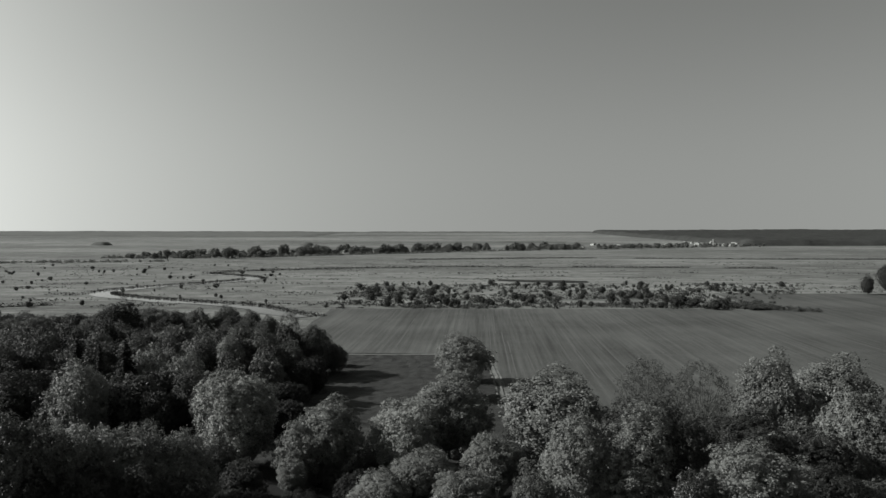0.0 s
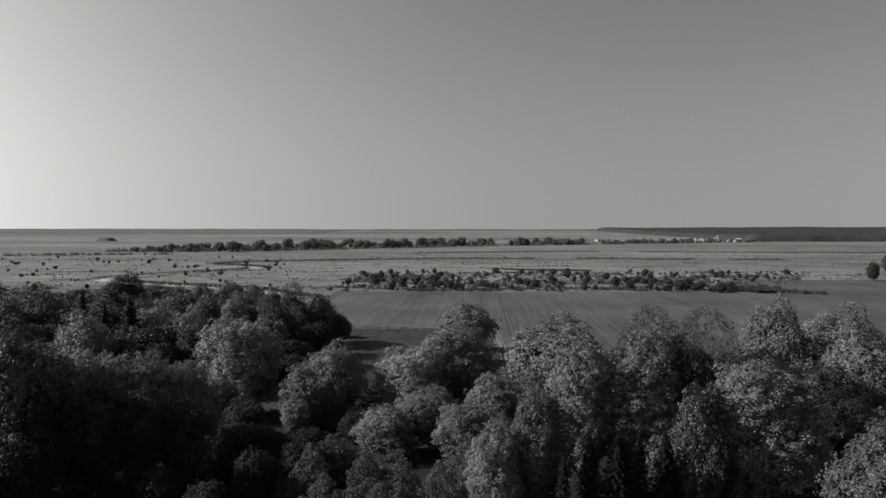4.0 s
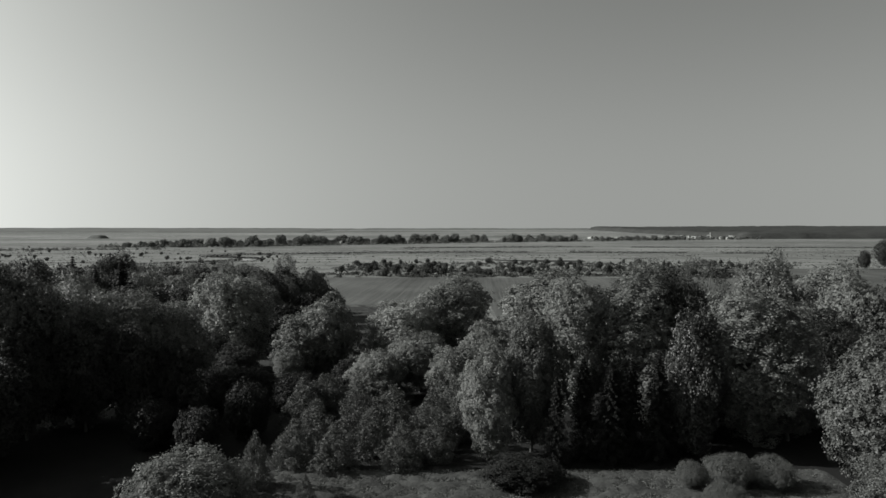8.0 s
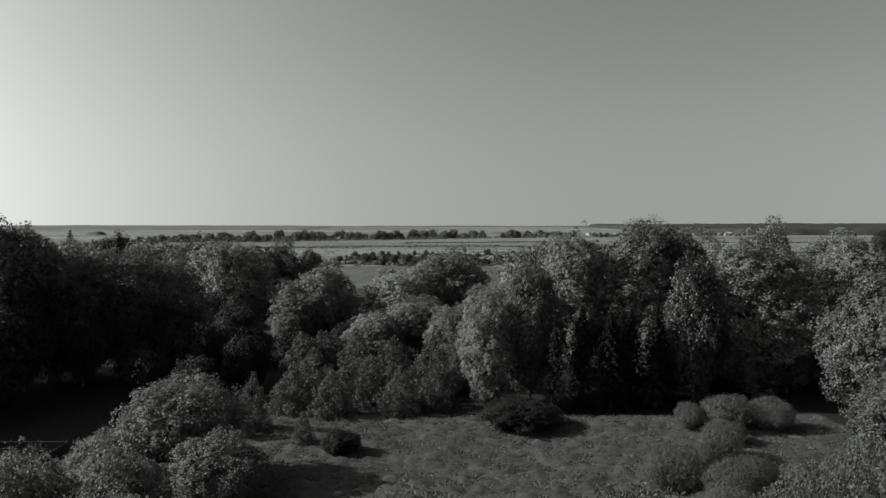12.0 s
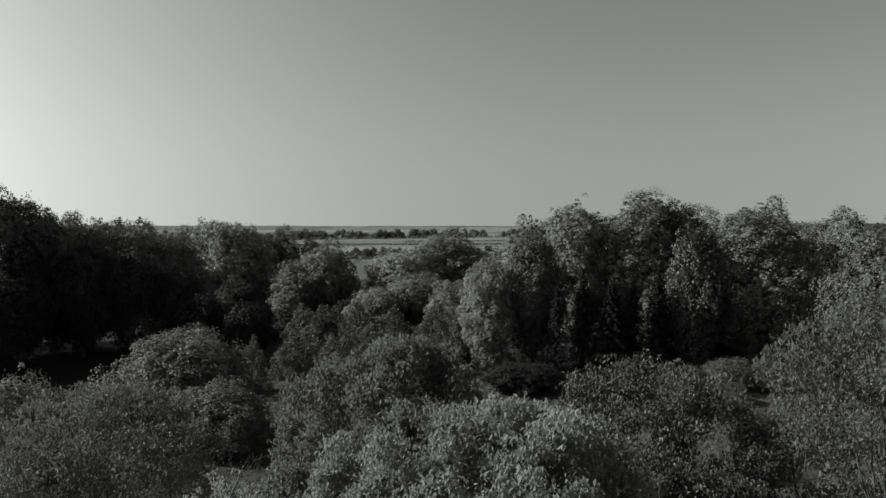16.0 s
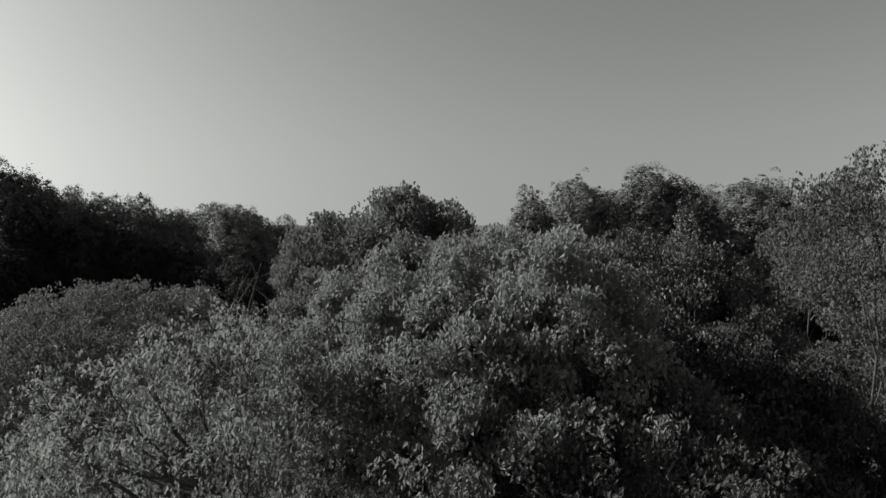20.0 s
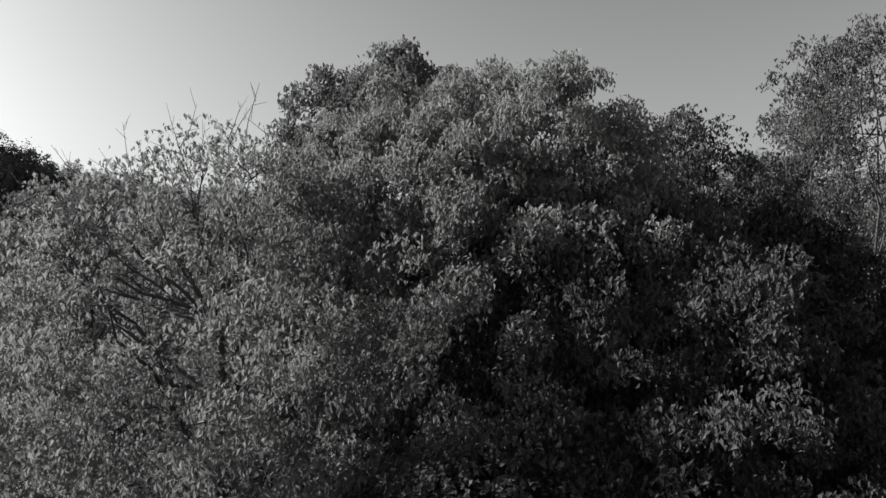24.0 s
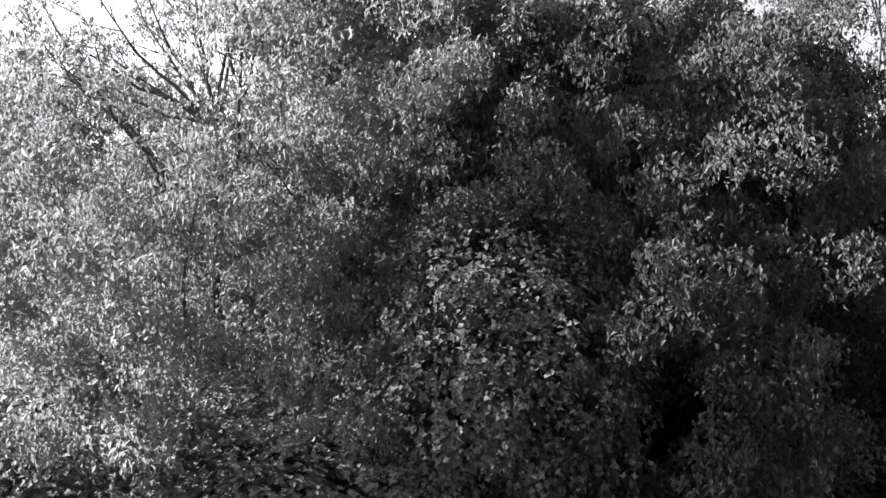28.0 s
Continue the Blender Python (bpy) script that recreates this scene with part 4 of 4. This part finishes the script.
# tall clump on the valley's right edge
grow("od", "dark clump beyond the field", (365, 606, 23.5, 8.5), (388, 592, 25, 13), (338, 592, 14, 5))

# ---- belt of trees and the village ----
def village():
    rng = np.random.default_rng(77)
    for i in range(285):
        u = i / 284
        y = 1361 + 840 * max(0.0, u - 0.15) ** 0.9 + rng.uniform(-25, 110)
        x = (-0.436 + 0.866 * u) * y + rng.uniform(-6, 6)
        if noise.noise((x * 0.012, 4.0, 0.0)) < -0.3:
            continue
        h = (7 + 15 * rng.random() ** 1.2) * min(1.0, 0.45 + 2.6 * u, 1.9 - 1.5 * u)
        bush(i, x, y, h, h * rng.uniform(0.4, 0.75), "belt_tree", "distant rounded tree in the village belt", "tree", "trees of the village belt")
    spots = [(-376, 1480), (-230, 1640), (-200, 1650), (-184, 1645), (-155, 1670), (52, 1790), (75, 1800)]
    for k in range(48):
        x = 350 + 770 * rng.random() ** 0.8
        spots.append((x, 1800 + 0.6 * (x - 130) + rng.uniform(-90, 260)))
    for i, (x, y) in enumerate(spots):
        house(x, y, rng.uniform(9, 15), rng.uniform(7, 10), rng.uniform(3.2, 5.0), rng.uniform(2.4, 3.6), rng.choice((-60, -35, 40, 75)) + rng.uniform(-12, 12), i)
    z = ground_z(832, 2300)
    ob = new("water_tower")
    ob.matrix_basis = pose(832, 2300, z)
    bm = bmesh.new()
    bmesh.ops.create_cone(bm, cap_ends=True, segments=14, radius1=2.2, radius2=1.9, depth=12, matrix=pose(0, 0, 6))
    part("shaft", bm, ROOF_PALE, ob)
    bm = bmesh.new()
    bmesh.ops.create_cone(bm, cap_ends=True, segments=14, radius1=2.8, radius2=2.8, depth=4, matrix=pose(0, 0, 14))
    part("tank", bm, ROOF_PALE, ob)
    bm = bmesh.new()
    bmesh.ops.create_cone(bm, cap_ends=True, segments=14, radius1=3.0, radius2=0.3, depth=1.5, matrix=pose(0, 0, 16.76))
    part("cap", bm, ROOF_DARK, ob)
    tagged(ob, "pale village water tower", "tower")


def house(x, y, w, d, eave, rise, turn, i):
    ob = new("house")
    ob.matrix_basis = pose(x, y, ground_z(x, y) - 0.1, 0, 0, turn)
    bm = bmesh.new()
    box(bm, (w, d, eave), (0, 0, eave / 2))
    part("wall", bm, PLASTER if i % 3 != 2 else WOOD, ob)
    bm = bmesh.new()
    o = 0.5
    v = [bm.verts.new(c) for c in ((-w / 2 - o, -d / 2 - o, eave), (w / 2 + o, -d / 2 - o, eave), (w / 2 + o, d / 2 + o, eave), (-w / 2 - o, d / 2 + o, eave), (-w / 2 - o, 0, eave + rise), (w / 2 + o, 0, eave + rise))]
    for f in ((0, 1, 5, 4), (2, 3, 4, 5), (0, 4, 3), (1, 2, 5), (3, 2, 1, 0)):
        bm.faces.new([v[k] for k in f])
    roof = part("roof", bm, ROOF_PALE if i % 2 else ROOF_DARK, ob)
    part("chimney", boxed((0.7, 0.7, 1.6), (w * 0.2, 0.4, eave + rise)), ROOF_DARK, roof)
    for k in (-0.28, 0.0, 0.28):
        part("window", boxed((1.1, 0.06, 1.3), (w * k, -d / 2 - 0.02, eave * 0.52)), PANE, ob)
    tagged(ob, "small distant village house with a gabled roof", "house", "houses of the village")


village()


# ---- far woods ----
def far_wood(name, x_lo, x_hi, y_lo, y_hi, h, step, material, label, slant=0.0):
    """The closed canopy of a distant wood: a bumpy roof with ragged sides down to the ground."""
    nx, ny = int((x_hi - x_lo) / step) + 1, int((y_hi - y_lo) / step) + 1
    v = []
    for j in range(ny):
        for i in range(nx):
            x, y = x_lo + i * step + slant * j * step, y_lo + j * step
            edge = min(i, nx - 1 - i, j, ny - 1 - j)
            bump = noise.cell_vector((x / step * 0.7, y / step * 0.7, h))[0]
            wave = noise.noise((x * 0.004, y * 0.004, 1.0))
            top = h * (0.8 + 0.22 * bump + 0.25 * wave)
            if edge == 0:
                top = -1.0
            elif edge == 1:
                top *= 0.8
            v.append((x + step * 0.3 * noise.noise((i * 1.7, j * 2.3, 0.0)), y + step * 0.4 * noise.noise((i * 2.1, j * 1.3, 5.0)), ground_z(x, y) + top))
    i, j = np.meshgrid(np.arange(nx - 1), np.arange(ny - 1))
    lo = (j * nx + i).ravel()
    f = np.stack([lo, lo + 1, lo + nx + 1, lo + nx], axis=1)
    tagged(new(name, mesh_of(name, v, f, material, True)), label, "forest", "", "stuff")


far_wood("forest", 880, 3600, 2150, 4500, 20, 17.0, CANOPY, "dark forest along the valley's far side")
far_wood("far_forest", -3400, 3000, 4550, 4700, 9, 30.0, CANOPY_HAZED, "forest line on the horizon, its colour paled for haze")
far_wood("far_forest", -3300, -640, 3450, 4500, 7, 32.0, CANOPY_HAZED, "wood far off on the grassland, its colour paled for haze")


def far_hedge(seed, x0, x1, y, h, count, slope=0.0):
    """A ragged distant row of bushes, seen as one low band."""
    rng = np.random.default_rng(seed)
    at, out = [], []
    for _ in range(count):
        x = rng.uniform(x0, x1)
        py = y + slope * (x - x0) + rng.normal() * 9
        if noise.noise((x * 0.02, seed, 0.0)) < -0.25:
            continue
        tall, wide = h * rng.uniform(0.35, 1.15), rng.uniform(1.6, 4.5)
        d = unit(rng, 46)
        d[:, 2] = np.abs(d[:, 2])
        at.append(d * np.array([wide, wide, tall]) * rng.uniform(0.7, 1.1, 46)[:, None] + np.array([x, py, ground_z(x, py)]))
        out.append(d)
    v, f = leaves(rng, np.concatenate(at), np.concatenate(out), 1.3, 0.35)
    tagged(new("far_hedge", mesh_of("far_hedge", v, f, BELT_HAZED)), "ragged distant hedge of bushes and small trees", "hedge", "", "stuff")


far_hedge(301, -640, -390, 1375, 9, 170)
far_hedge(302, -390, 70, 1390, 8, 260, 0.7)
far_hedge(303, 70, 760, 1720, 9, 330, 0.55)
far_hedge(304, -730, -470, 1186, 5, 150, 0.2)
far_wood("far_grove", 160, 420, 2500, 2560, 5, 12.0, CANOPY_HAZED, "thin grove on the far grassland")
far_wood("far_grove", -1060, -1010, 2180, 2230, 12, 10.0, CANOPY_HAZED, "lone clump on the far grassland")
far_wood("far_grove", -440, -400, 2200, 2240, 12, 10.0, CANOPY_HAZED, "lone clump on the far grassland")


# ---- wooden pen and hut ----
def pen():
    x, y = -43.0, 67.5
    ob = new("wooden_pen")
    z = ground_z(x, y)
    ob.matrix_basis = pose(x, y, z, 0, 0, 0)
    for i in range(5):
        part("post", boxed((0.16, 0.16, 1.5), (-4.8 + i * 2.75, 4.2, 0.7), (0, 0, 0), 0.02), WOOD, ob)
    for h in (0.55, 1.25):
        part("rail", boxed((11.2, 0.07, 0.16), (0.7, 4.1, h), (0, 0, 0), 0.01), WOOD, ob)
    for i in range(12):
        part("board", boxed((0.05, 0.68, 1.3 + 0.05 * (i % 3)), (6.35, 3.8 - i * 0.72, 0.6), (0, 0, 0), 0.01), WOOD, ob)
    tagged(ob, "weathered wooden pen with rails and a board side", "fence")


pen()


def hut():
    x, y = -26.5, 126.0
    ob = new("hut")
    ob.matrix_basis = pose(x, y, ground_z(x, y), 0, 0, 8)
    part("wall", boxed((3.2, 3.6, 2.2), (0, 0, 1.1), (0, 0, 0), 0.03), WOOD, ob)
    for s in (-1, 1):
        part("roof_slope", boxed((3.9, 2.3, 0.08), (0, s * 0.98, 2.65), (-s * 28, 0, 0), 0.01), SHEET, ob)
    tagged(ob, "small wooden hut with a pale sheet roof", "hut")


hut()
